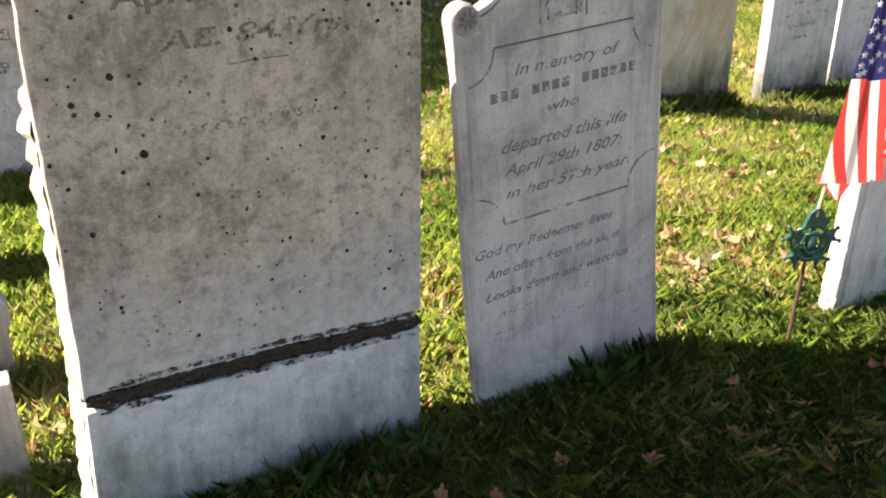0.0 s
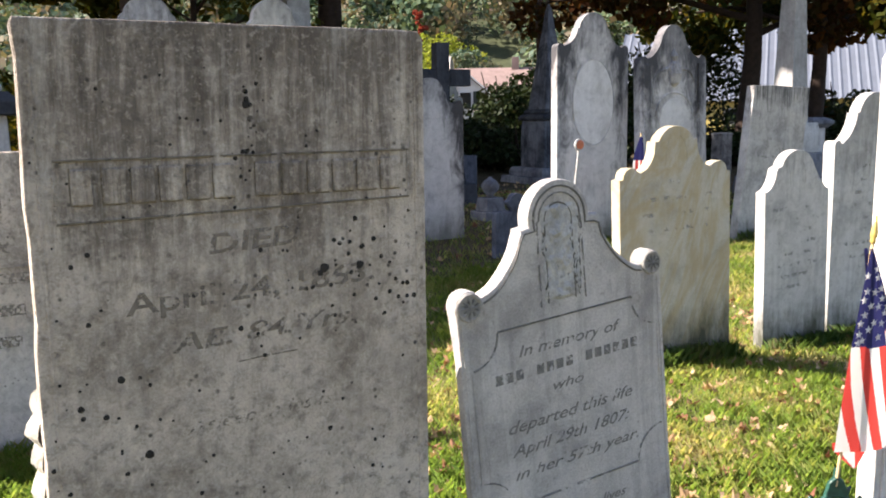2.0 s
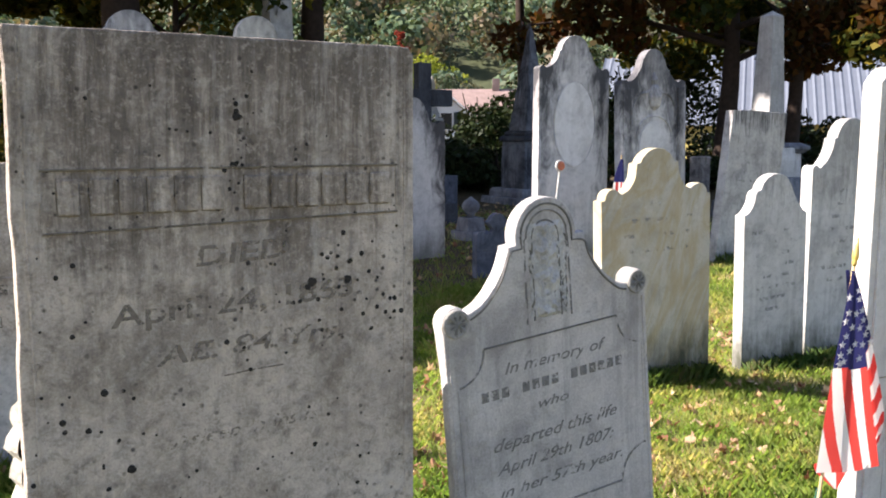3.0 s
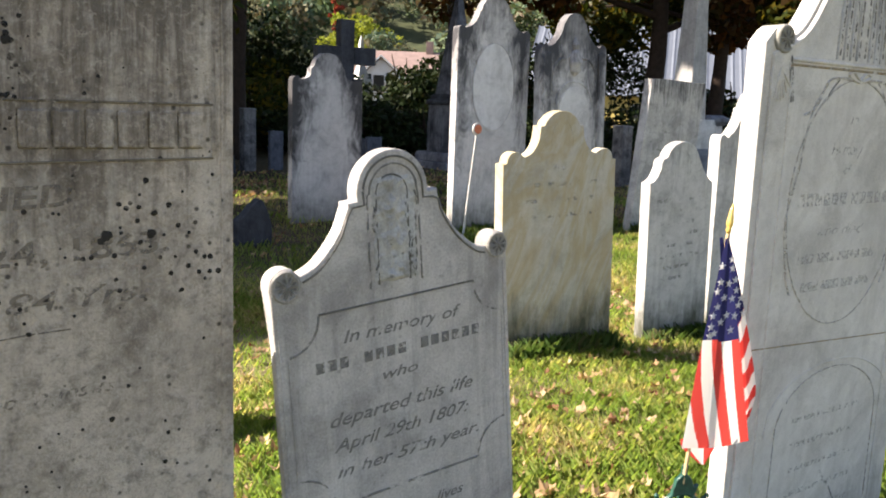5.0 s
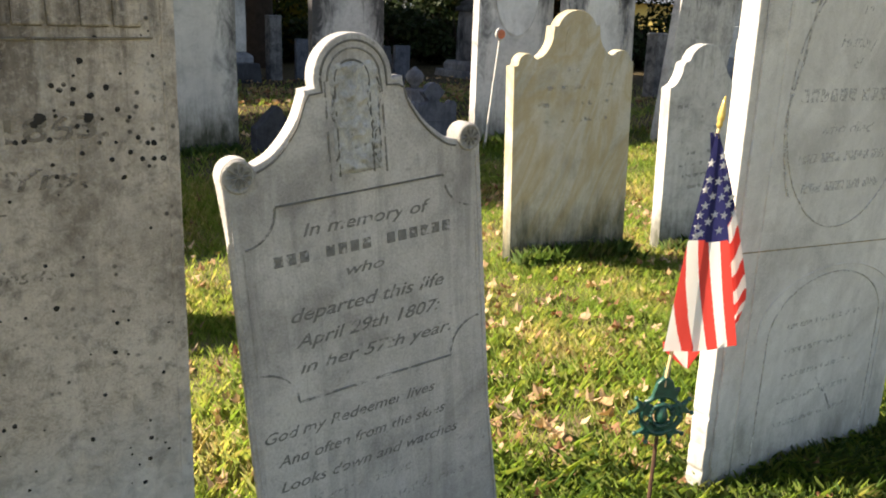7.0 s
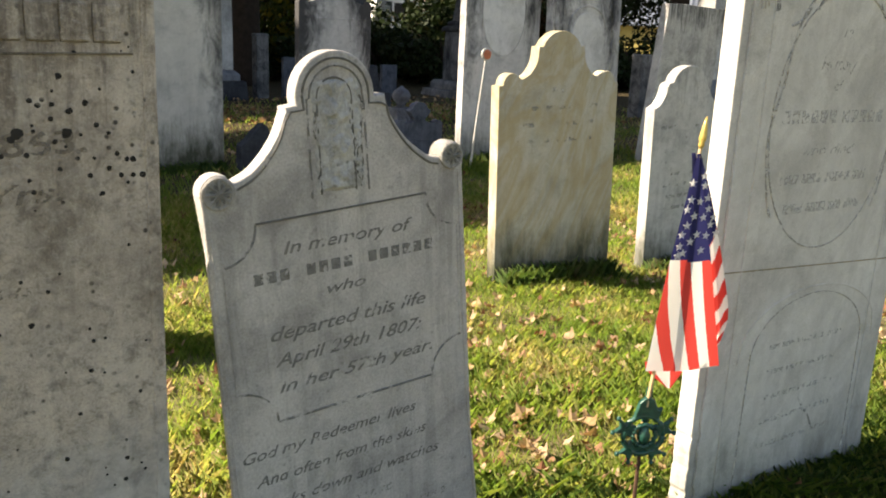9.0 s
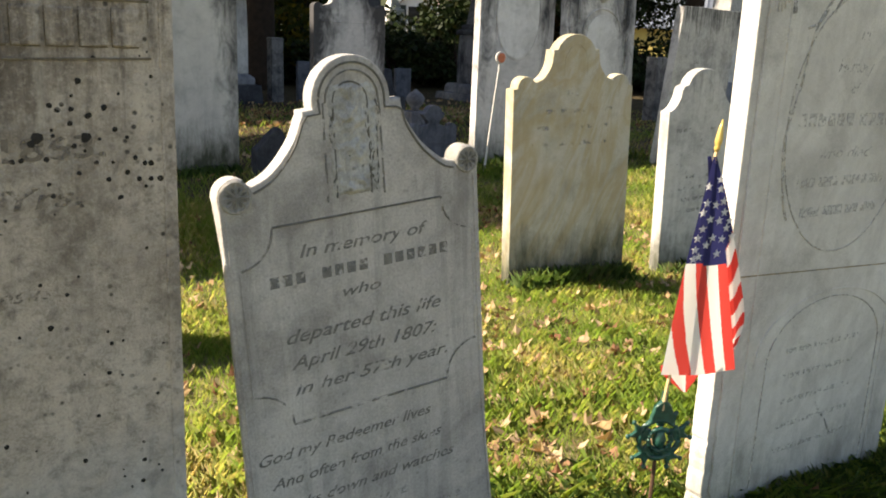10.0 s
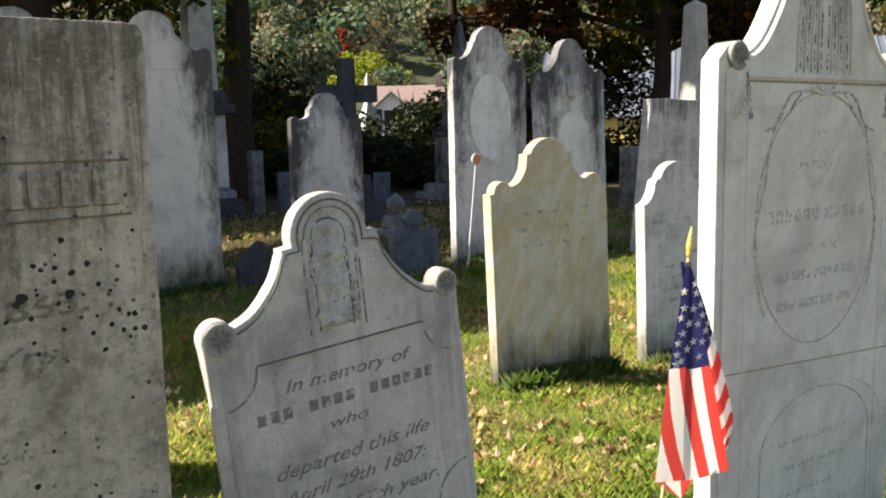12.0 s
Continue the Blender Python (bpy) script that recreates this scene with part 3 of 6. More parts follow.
# the tall slab with raised name panel
def tall_slab():
    st = headstone(0.66, 1.555, 0, 0, 0, "tall square-topped brown-grey marble gravestone, cracked, spotted with lichen")
    L = lambda z: -0.352 + 0.052 * min(z, 0.42) + 0.005 * max(z - 0.42, 0)
    R = lambda z: 0.374 + 0.007 * z / 1.52
    rng = random.Random(4)
    # body above the break
    left = [(L(z) + rng.uniform(-0.0025, 0.0025), z) for z in np.linspace(0.345, 1.512, 26)]
    top = [(x, 1.523 + 0.004 * i / 14 + 0.003 * noise.noise((x * 9, 0, 2.0)) - (0.004 if i == 14 else 0)) for i, x in enumerate(np.linspace(L(1.52) + 0.002, R(1.52) - 0.010, 15))]
    right = [(R(z), z) for z in np.linspace(1.508, 0.355, 20)]
    under = [(x, 0.352 + 0.004 * noise.noise((x * 30, 1, 0))) for x in np.linspace(0.36, -0.325, 30)]
    part("upper_slab", slab_bm(left + top + right + under, 0.046, 0.005), MAT_TALL, st)
    # stump below the break
    low_top = [(x, 0.318 - 0.012 * (x + 0.33) + 0.004 * noise.noise((x * 22, 4, 0))) for x in np.linspace(-0.335, 0.373, 30)]
    part("lower_slab", slab_bm([(-0.355, -0.15)] + low_top + [(0.374, -0.15)], 0.075, 0.004), MAT_STUMP, st, "paler lower piece of the broken slab")
    # mortar in the break: a filled core, and thin ragged runs smeared above and below it
    def mortar(x0, x1, centre, half, seed, mat, proud, label=""):
        bm = bmesh.new()
        n = int(300 * (x1 - x0))
        rows = []
        for i in range(n + 1):
            x = x0 + (x1 - x0) * i / n
            taper = min(1.0, i / 8, (n - i) / 8)
            mid = centre(x) + 0.006 * noise.noise((x * 9, seed, 0)) + 0.003 * noise.noise((x * 40, seed, 4))
            wide = half * (0.25 + 0.75 * taper) * (1 + 0.5 * noise.noise((x * 26, seed, 8)) + 0.4 * noise.noise((x * 90, seed, 2)))
            up, lo = mid + max(wide, 0.001), mid - max(wide, 0.001)
            rows.append([bm.verts.new((x, y + 0.0012 * noise.noise((x * 60, z * 80, seed)), z)) for y, z in
                         ((0.02, up + 0.003), (-0.0012, up), (-proud, up * 0.7 + lo * 0.3), (-0.4 * proud, (up + lo) / 2), (-proud, up * 0.3 + lo * 0.7), (-0.0012, lo), (0.02, lo - 0.003))])
        for a, b in zip(rows, rows[1:]):
            for k in range(6):
                bm.faces.new((a[k], b[k], b[k + 1], a[k + 1]))
        bmesh.ops.recalc_face_normals(bm, faces=bm.faces)
        return part("mortar_joint", bm, mat, st, label)

    core = lambda x: 0.336 + 0.006 * math.sin((x + 0.33) * 5) - 0.012 * (x + 0.33)
    mortar(-0.332, 0.374, core, 0.0155, 3, MAT_CEMENT, 0.004, "dark crumbling mortar in the break")
    mortar(-0.29, 0.372, lambda x: core(x) + 0.026, 0.0045, 5, MAT_MORTAR_THIN, 0.003, "thin ragged run of dark mortar")
    mortar(-0.31, -0.17, lambda x: core(x) - 0.027, 0.0055, 7, MAT_MORTAR_THIN, 0.003, "thin ragged run of dark mortar")
    mortar(-0.05, 0.36, lambda x: core(x) - 0.026, 0.0040, 9, MAT_MORTAR_THIN, 0.003, "thin ragged run of dark mortar")
    # pale lime left on the stone between the runs
    mortar(-0.25, 0.36, lambda x: core(x) + 0.0195, 0.0022, 13, MAT_LIME_MORTAR, 0.003, "pale lime mortar smear")
    mortar(0.0, 0.30, lambda x: core(x) - 0.0195, 0.0018, 15, MAT_LIME_MORTAR, 0.003, "pale lime mortar smear")
    # rough backing that thickens the lower half, seen along its broken edge
    bm = bmesh.new()
    cols, rws = 10, 60
    grid = []
    for j in range(rws + 1):
        z = -0.1 + 1.03 * j / rws
        jag = 0.020 * abs(noise.noise((0, 0, z * 17))) + 0.007 * noise.noise((3, 0, z * 60))
        end = max(0.0, 1 - j / rws) ** 0.2
        deep = 0.048 + (0.095 + 0.02 * noise.noise((5, 0, z * 11))) * end
        row = [(L(z) + 0.001 - 0.5 * jag, 0.047, z), (L(z) - 0.016 * end - jag, 0.047 + (deep - 0.047) * 0.45, z + 0.004), (L(z) - 0.008 * end - 0.6 * jag, deep - 0.006, z)]
        row += [(L(z) + 0.02 + 0.66 * i / (cols - 1), deep + 0.008 * noise.noise((i, 0, z * 9)), z) for i in range(cols)]
        row += [(R(z) - 0.006, deep, z), (R(z) - 0.004, 0.047, z)]
        grid.append([bm.verts.new(p) for p in row])
    for a, b in zip(grid, grid[1:]):
        for k in range(len(a) - 1):
            bm.faces.new((a[k], a[k + 1], b[k + 1], b[k]))
    bm.faces.new(grid[-1])
    bmesh.ops.recalc_face_normals(bm, faces=bm.faces)
    part("rough_backing", bm, MAT_ROUGH, st, "jagged broken stone edge")
    # sunk name panel: a frame of shallow mouldings
    X = lambda v: v - 0.66
    for x0, x1, z0, z1 in ((X(0.376), X(1.002), 1.303, 1.303), (X(0.376), X(1.002), 1.203, 1.214)):
        part("panel_border", ridge([(x0 + (x1 - x0) * i / 20, z0 + (z1 - z0) * i / 20) for i in range(21)], 0.0055, 0.0035), RELIEF_DARK_TALL, st)
    for x in (X(0.376), X(1.001)):
        part("panel_border", ridge([(x, 1.303), (x, 1.262), (x, 1.212)], 0.006, 0.002), MAT_TALL, st)
    part("edge_bead", ridge([(R(z) - 0.022, z) for z in np.linspace(0.4, 1.505, 24)], 0.006, 0.0025), MAT_TALL, st)
    part("edge_bead", ridge([(L(z) + 0.02, z) for z in np.linspace(0.4, 1.505, 24)], 0.006, 0.0025), MAT_TALL, st)
    # raised name as plain bars, one to each letter's width
    spans = []
    for a, b, k in ((0.396, 0.436, 1), (0.444, 0.668, 5), (0.697, 0.988, 6)):
        w = (b - a) / k
        spans += [(X(a + i * w + 0.004), X(a + (i + 1) * w - 0.004)) for i in range(k)]
    for a, b in spans:
        part("raised_bar", box_bm(a, b, -0.005, 0.003, 1.232, 1.289, 0.002), MAT_TALL, st, "worn raised lettering")
        # dark L at left and foot paints the bar's relief shadow
        part("letter_shadow_line", ridge([(a, 1.291), (a - 0.001, 1.26), (a, 1.231), ((a + b) / 2, 1.230), (b, 1.231)], 0.004, 0.0008), RELIEF_DARK_TALL, st)
    letters("DIED", X(0.613), X(0.780), 1.136, 0.034, INK_TALL, st, shear=0.1, slope=0.04, bold=0.02)
    letters("April 24, 1863,", X(0.470), X(0.925), 1.044, 0.036, INK_TALL, st, slope=0.035, bold=0.016)
    letters("AE. 84 Yrs.", X(0.540), X(0.884), 0.970, 0.032, INK_TALL, st, shear=0.2, slope=0.04, bold=0.014)
    part("rule", ridge([(X(0.655), 0.938), (X(0.70), 0.942), (X(0.765), 0.944)], 0.004, 0.0012), INK_TALL, st)
    letters("Asleep in Jesus", X(0.558), X(0.83), 0.822, 0.024, INK_FAINT, st, shear=0.3, slope=0.04)
    # black lichen: clusters and strays
    bm = bmesh.new()
    lich = [(X(x), z, r) for x, z, r in ((0.824, 1.090, 0.011), (0.815, 1.083, 0.008), (0.895, 1.090, 0.010), (1.01, 1.019, 0.006), (0.995, 1.045, 0.006), (0.975, 1.02, 0.005), (0.97, 1.055, 0.005), (0.662, 0.998, 0.006), (0.455, 0.938, 0.008), (0.493, 0.800, 0.009), (0.389, 0.669, 0.007), (0.873, 1.113, 0.005), (0.925, 1.137, 0.006), (0.994, 1.019, 0.005),
            (0.358, 0.996, 0.005), (0.428, 0.878, 0.006), (0.390, 0.898, 0.007), (0.824, 0.782, 0.006), (0.888, 1.178, 0.006), (0.690, 1.39, 0.009), (0.697, 1.365, 0.007))]
    for _ in range(150):
        z = 0.42 + 1.05 * rng.random()
        lich.append((rng.uniform(-0.32, 0.345), z, rng.choice((0.0022, 0.0028, 0.0034, 0.0042, 0.005)) * (0.75 if z > 1.3 else 1)))
    for _ in range(26):
        lich.append((rng.gauss(0.22, 0.06), rng.gauss(1.09, 0.055), rng.uniform(0.003, 0.0055)))
    for _ in range(22):
        lich.append((rng.gauss(0.035, 0.012), rng.uniform(1.24, 1.43), rng.uniform(0.002, 0.0065)))
    for x, z, r in lich:
        r *= 0.85
        ring = []
        for k in range(9):
            a = 2 * math.pi * k / 9
            rr = r * (1 + 0.35 * noise.noise((x * 90, z * 90, k * 1.3)))
            ring.append(bm.verts.new((x + rr * math.cos(a), -0.0007, z + rr * math.sin(a))))
        mid = bm.verts.new((x, -0.0020, z))
        for k in range(9):
            bm.faces.new((ring[k], ring[(k + 1) % 9], mid))
    bmesh.ops.recalc_face_normals(bm, faces=bm.faces)
    spots = part("lichen", bm, INK_SPOT, st, "black lichen spots")
    spots["kind"] = "stuff"
    return st


tall_slab()


# the scroll-shouldered stone that leans
def scroll_stone():
    st = headstone(1.49, 1.56, -0.02, -5, 0, "pale grey marble gravestone with arched top and scrolled shoulders, leaning over")
    T = 0.040
    half_l = [(-0.285, -0.15), (-0.296, 0.4), (-0.293, 0.9), (-0.294, 1.0)] + arc(-0.262, 1.022, 0.034, 180, 60, 8)
    curve_l = curve_pts([(-0.236, 1.034), (-0.19, 1.056), (-0.145, 1.104), (-0.122, 1.152)], 6)
    head = [(-0.122, 1.160), (-0.101, 1.162)] + arc(-0.019, 1.172, 0.083, 178, 2, 22) + [(0.064, 1.166), (0.088, 1.166)]
    curve_r = curve_pts([(0.088, 1.158), (0.098, 1.125), (0.132, 1.075), (0.178, 1.036), (0.208, 1.026)], 6)
    half_r = arc(0.236, 1.026, 0.030, 120, 0, 8) + [(0.264, 1.0), (0.270, 0.4), (0.305, -0.15)]
    bm = slab_bm(half_l + curve_l + head + curve_r + half_r, T, 0.005)
    for v in bm.verts:
        # the back arris of the edge is dressed off
        if v.co.y > 0.6 * T and v.co.x < -0.28 and v.co.z < 1.0:
            v.co.x += 0.006
    part("slab", bm, MAT_GREY, st)
    scroll(st, -0.262, 1.022, 0.031, T, MAT_GREY)
    scroll(st, 0.236, 1.026, 0.028, T, MAT_GREY)
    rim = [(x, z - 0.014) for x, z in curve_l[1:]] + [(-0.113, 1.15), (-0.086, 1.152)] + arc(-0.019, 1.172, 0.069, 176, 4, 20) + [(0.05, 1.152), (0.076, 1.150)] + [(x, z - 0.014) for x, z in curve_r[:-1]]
    part("rim_moulding", ridge(rim, 0.006, 0.003), RELIEF_DARK_GREY, st)
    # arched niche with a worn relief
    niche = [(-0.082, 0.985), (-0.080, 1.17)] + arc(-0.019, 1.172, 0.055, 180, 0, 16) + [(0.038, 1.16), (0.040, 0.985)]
    part("niche_border", ridge(niche, 0.005, 0.003), DARK_SOFT, st)
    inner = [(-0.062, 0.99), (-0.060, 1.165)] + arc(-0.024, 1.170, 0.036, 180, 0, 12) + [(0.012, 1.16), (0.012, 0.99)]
    part("niche_border", ridge(inner, 0.005, 0.003), RELIEF_DARK_GREY, st)
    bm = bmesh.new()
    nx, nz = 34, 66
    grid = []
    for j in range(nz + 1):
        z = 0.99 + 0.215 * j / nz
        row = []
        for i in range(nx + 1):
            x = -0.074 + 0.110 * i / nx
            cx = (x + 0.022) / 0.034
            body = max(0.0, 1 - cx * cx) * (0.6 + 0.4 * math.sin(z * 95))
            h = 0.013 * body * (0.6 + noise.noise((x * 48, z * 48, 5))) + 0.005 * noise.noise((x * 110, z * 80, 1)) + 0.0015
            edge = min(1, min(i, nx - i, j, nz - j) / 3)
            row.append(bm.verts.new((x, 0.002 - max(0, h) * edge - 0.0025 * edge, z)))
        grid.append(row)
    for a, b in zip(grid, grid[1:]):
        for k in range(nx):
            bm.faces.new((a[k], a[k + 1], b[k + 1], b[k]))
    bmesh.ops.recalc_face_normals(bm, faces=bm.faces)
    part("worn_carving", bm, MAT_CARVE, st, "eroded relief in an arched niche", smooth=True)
    # dark wavering lines along the worn relief
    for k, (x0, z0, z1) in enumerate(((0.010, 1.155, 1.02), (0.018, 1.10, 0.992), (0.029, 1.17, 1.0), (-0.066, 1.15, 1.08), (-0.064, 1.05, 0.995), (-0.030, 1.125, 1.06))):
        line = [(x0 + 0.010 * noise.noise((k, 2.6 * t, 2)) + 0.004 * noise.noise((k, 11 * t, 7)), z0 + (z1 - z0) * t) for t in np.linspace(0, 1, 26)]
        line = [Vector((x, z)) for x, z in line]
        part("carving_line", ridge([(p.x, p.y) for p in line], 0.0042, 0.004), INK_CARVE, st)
    # framed panel with hollow corners
    a0 = arc(-0.272, 0.955, 0.072, -85, 0, 8)
    a1 = arc(0.246, 0.957, 0.077, 180, 270, 8)
    a2 = arc(0.246, 0.552, 0.077, 90, 180, 8)
    a3 = arc(-0.268, 0.552, 0.078, 0, 90, 8)
    part("panel_border", ridge([a0[-1], (0.0, 0.956), a1[0]], 0.006, 0.003), RELIEF_DARK_GREY, st)
    for a in (a0, a1, a2, a3):
        part("corner_border", ridge(a, 0.006, 0.003), DARK_SOFT, st)
    part("panel_border", ridge([a3[0], (0.0, 0.553), a2[-1]], 0.007, 0.003), DARK_SOFT, st)
    part("panel_border", ridge([(0.246, 0.878), (0.246, 0.63)], 0.006, 0.003), MAT_GREY, st)
    part("panel_border", ridge([(-0.268, 0.878), (-0.268, 0.63)], 0.006, 0.003), MAT_GREY, st)
    part("edge_bead", ridge([(-0.284, 0.99), (-0.287, 0.5), (-0.283, 0.05)], 0.006, 0.003), MAT_GREY, st)
    part("edge_bead", ridge([(0.252, 0.99), (0.257, 0.5), (0.283, 0.05)], 0.006, 0.003), MAT_GREY, st)
    I = INK_GREY
    letters("In memory of", -0.15, 0.135, 0.888, 0.025, I, st, shear=0.3)
    bars([(x0 + i * 0.0265, x0 + i * 0.0265 + 0.018) for x0, k in ((-0.213, 3), (-0.105, 4), (0.03, 6)) for i in range(k)], 0.838, 0.022, I, st)
    letters("who", -0.066, 0.02, 0.792, 0.022, I, st, shear=0.3)
    letters("departed this life", -0.191, 0.160, 0.721, 0.027, I, st, shear=0.35)
    letters("April 29th 1807:", -0.187, 0.147, 0.667, 0.026, I, st, shear=0.35)
    letters("in her 57th year.", -0.183, 0.172, 0.612, 0.025, I, st, shear=0.35)
    for row, (x0, x1, z, txt) in enumerate(((-0.271, 0.125, 0.482, "God my Redeemer lives"), (-0.25, 0.149, 0.424, "And often from the skies"), (-0.25, 0.18, 0.366, "Looks down and watches"), (-0.22, 0.06, 0.312, "all my dust"), (-0.235, 0.2, 0.252, "Till he shall bid it rise."))):
        letters(txt, x0, x1, z, 0.023, INK_WHITE if row > 2 else I, st, shear=0.35)
    return st


scroll_stone()


# the broad white stone beside the flag
def broad_stone():
    st = headstone(2.808, 1.45, -0.03, 0.4, 0, "broad clean white marble gravestone with arched top and carved drapery")
    T = 0.062
    chip = lambda z: 0.045 * max(0.0, noise.noise((3, 2, z * 13)) + 0.3 * noise.noise((1, 5, z * 60)) - 0.05) * min(1.0, max(0.0, (0.44 - z) / 0.1))
    half = [(-0.43 + 0.5 * chip(z), z) for z in np.linspace(-0.15, 0.46, 50)] + [(-0.432, 1.525)] + arc(-0.375, 1.528, 0.038, 140, 60, 6) + curve_pts([(-0.338, 1.535), (-0.27, 1.58), (-0.20, 1.68), (-0.165, 1.78)], 6) + arc(0, 1.79, 0.165, 180, 90, 14)
    part("slab", slab_bm(mirror(half), T - 0.007, 0.004), MAT_WHITE, st).location = (0, 0.007, 0)
    rng = random.Random(8)
    edge = []
    for z in np.linspace(-0.15, 1.50, 120):
        edge.append((-0.404 + 0.0025 * noise.noise((1, 0, z * 17)) + chip(z), z))
    face = edge + curve_pts([(-0.345, 1.520), (-0.262, 1.57), (-0.19, 1.675), (-0.155, 1.78)], 6) + arc(0, 1.785, 0.155, 180, 90, 14)
    part("front_plate", slab_bm(mirror(face), 0.0075, 0.002), MAT_WHITE, st, "raised front face with a chipped arris")
    scroll(st, -0.365, 1.535, 0.036, T, MAT_WHITE)
    scroll(st, 0.365, 1.535, 0.036, T, MAT_WHITE)
    rim = curve_pts([(-0.345, 1.515), (-0.265, 1.56), (-0.19, 1.665), (-0.15, 1.78)], 8)
    part("rim_moulding", ridge(rim, 0.016, 0.007), MAT_WHITE, st)
    part("rim_moulding", ridge([(-x, z) for x, z in rim], 0.016, 0.007), MAT_WHITE, st)
    part("cornice_line", ridge([(-0.33 + 0.066 * i, 1.475) for i in range(11)], 0.009, 0.004), GRIME_CRACK, st)
    part("cornice_line", ridge([(-0.33 + 0.066 * i, 1.488) for i in range(11)], 0.014, 0.006), MAT_WHITE, st)
    for s in (-1, 1):
        part("pilaster_line", ridge([(s * 0.325, 1.46), (s * 0.322, 0.8), (s * 0.32, 0.05)], 0.006, 0.003), MAT_WHITE, st)
        for k in range(6):
            a = radians(250 + k * 16)
            part("shell_flute", ridge([(s * 0.372, 1.465), (s * 0.372 + 0.05 * math.cos(a), 1.465 + 0.085 * math.sin(a))], 0.009, 0.004), MAT_WHITE, st)
        for k in range(4):
            part("niche_flute", ridge([(s * (0.03 + 0.032 * k), 1.50), (s * (0.032 + 0.03 * k), 1.62), (s * (0.028 + 0.026 * k), 1.74)], 0.010, 0.005), MAT_CARVE, st)
            part("niche_stain", ridge([(s * (0.014 + 0.032 * k), 1.51), (s * (0.016 + 0.03 * k), 1.60), (s * (0.014 + 0.026 * k), 1.75)], 0.012, 0.0012), INK_CARVE, st)
        part("scroll_dark_patch", ridge([(s * 0.335, 1.495), (s * 0.325, 1.46), (s * 0.318, 1.42), (s * 0.31, 1.38)], 0.030, 0.0010), DARK_SOFT, st, "dark patch below the scroll")
        swag = curve_pts([(0, 1.445), (s * 0.08, 1.452), (s * 0.15, 1.44), (s * 0.20, 1.37), (s * 0.255, 1.345)], 6)
        part("drapery_swag", ridge(swag, 0.009, 0.005), RELIEF_PALE, st)
        fall = curve_pts([(s * 0.15, 1.44), (s * 0.215, 1.35), (s * 0.25, 1.2), (s * 0.285, 1.07), (s * 0.262, 0.93), (s * 0.235, 0.86)], 6)
        part("drapery_fall", ridge(fall, 0.009, 0.004), RELIEF_PALE, st)
    part("oval_border", ridge(arc(0.0, 1.105, 0.282, 0, 350, 48, rz=0.345), 0.006, 0.003, closed=True), RELIEF_PALE, st)
    part("crack", ridge([(-0.40 + 0.04 * i, 0.728 - 0.0020 * i + 0.003 * noise.noise((i, 3, 0))) for i in range(21)], 0.006, 0.0016), GRIME_CRACK, st, "stained crack across the slab")
    arch = [(-0.24, 0.05), (-0.235, 0.46)] + arc(0.03, 0.46, 0.265, 180, 0, 24, rz=0.165) + [(0.295, 0.05)]
    part("arch_border", ridge(arch, 0.006, 0.003), RELIEF_PALE, st)
    part("arch_border", ridge([(x * 1.22, z * 1.0 + (0.02 if z > 0.5 else 0)) for x, z in arch[1:-1]], 0.006, 0.0025), MAT_WHITE, st)
    # a long slanting scratch low on the face, and a bow where the drapery is tied
    part("scratch", ridge([(0.02, 0.305), (0.05, 0.27), (0.085, 0.235), (0.12, 0.185)], 0.011, 0.0012), DARK_SOFT, st, "dark slanting scratch")
    for s in (-1, 1):
        part("ribbon_bow", ridge(curve_pts([(0, 1.448), (s * 0.03, 1.468), (s * 0.055, 1.462), (s * 0.03, 1.45), (0, 1.444)], 5), 0.008, 0.006), MAT_WHITE, st)
        part("ribbon_tail", ridge(curve_pts([(s * 0.10, 1.446), (s * 0.135, 1.415), (s * 0.15, 1.39), (s * 0.16, 1.385)], 5), 0.006, 0.003), DARK_SOFT, st)
    I = INK_WHITE
    rng = random.Random(11)
    letters("In", -0.02, 0.02, 1.33, 0.03, I, st, shear=0.3)
    letters("Memory", -0.10, 0.06, 1.245, 0.034, I, st, shear=0.3)
    letters("of", -0.03, 0.01, 1.19, 0.028, I, st, shear=0.3)
    bars([(-0.235 + 0.041 * i, -0.205 + 0.041 * i) for i in range(6)] + [(0.03 + 0.041 * i, 0.06 + 0.041 * i) for i in range(5)], 1.105, 0.034, I, st)
    letters("who died", -0.13, 0.11, 1.02, 0.03, I, st, shear=0.35)
    words(-0.21, 0.18, 0.945, 0.026, I, st, rng)
    words(-0.18, 0.17, 0.865, 0.026, I, st, rng)
    for k in range(5):
        words(-0.15, 0.19, 0.48 - 0.075 * k, 0.014, INK_FAR_PALE, st, rng)
    return st


broad_stone()


def lined(st, mat, rng, x0, x1, z_top, n, pitch, h, y=0.0):
    for k in range(n):
        inset = rng.uniform(0, 0.22) * (x1 - x0)
        words(x0 + inset, x1 - inset, z_top - k * pitch, h, mat, st, rng, y)


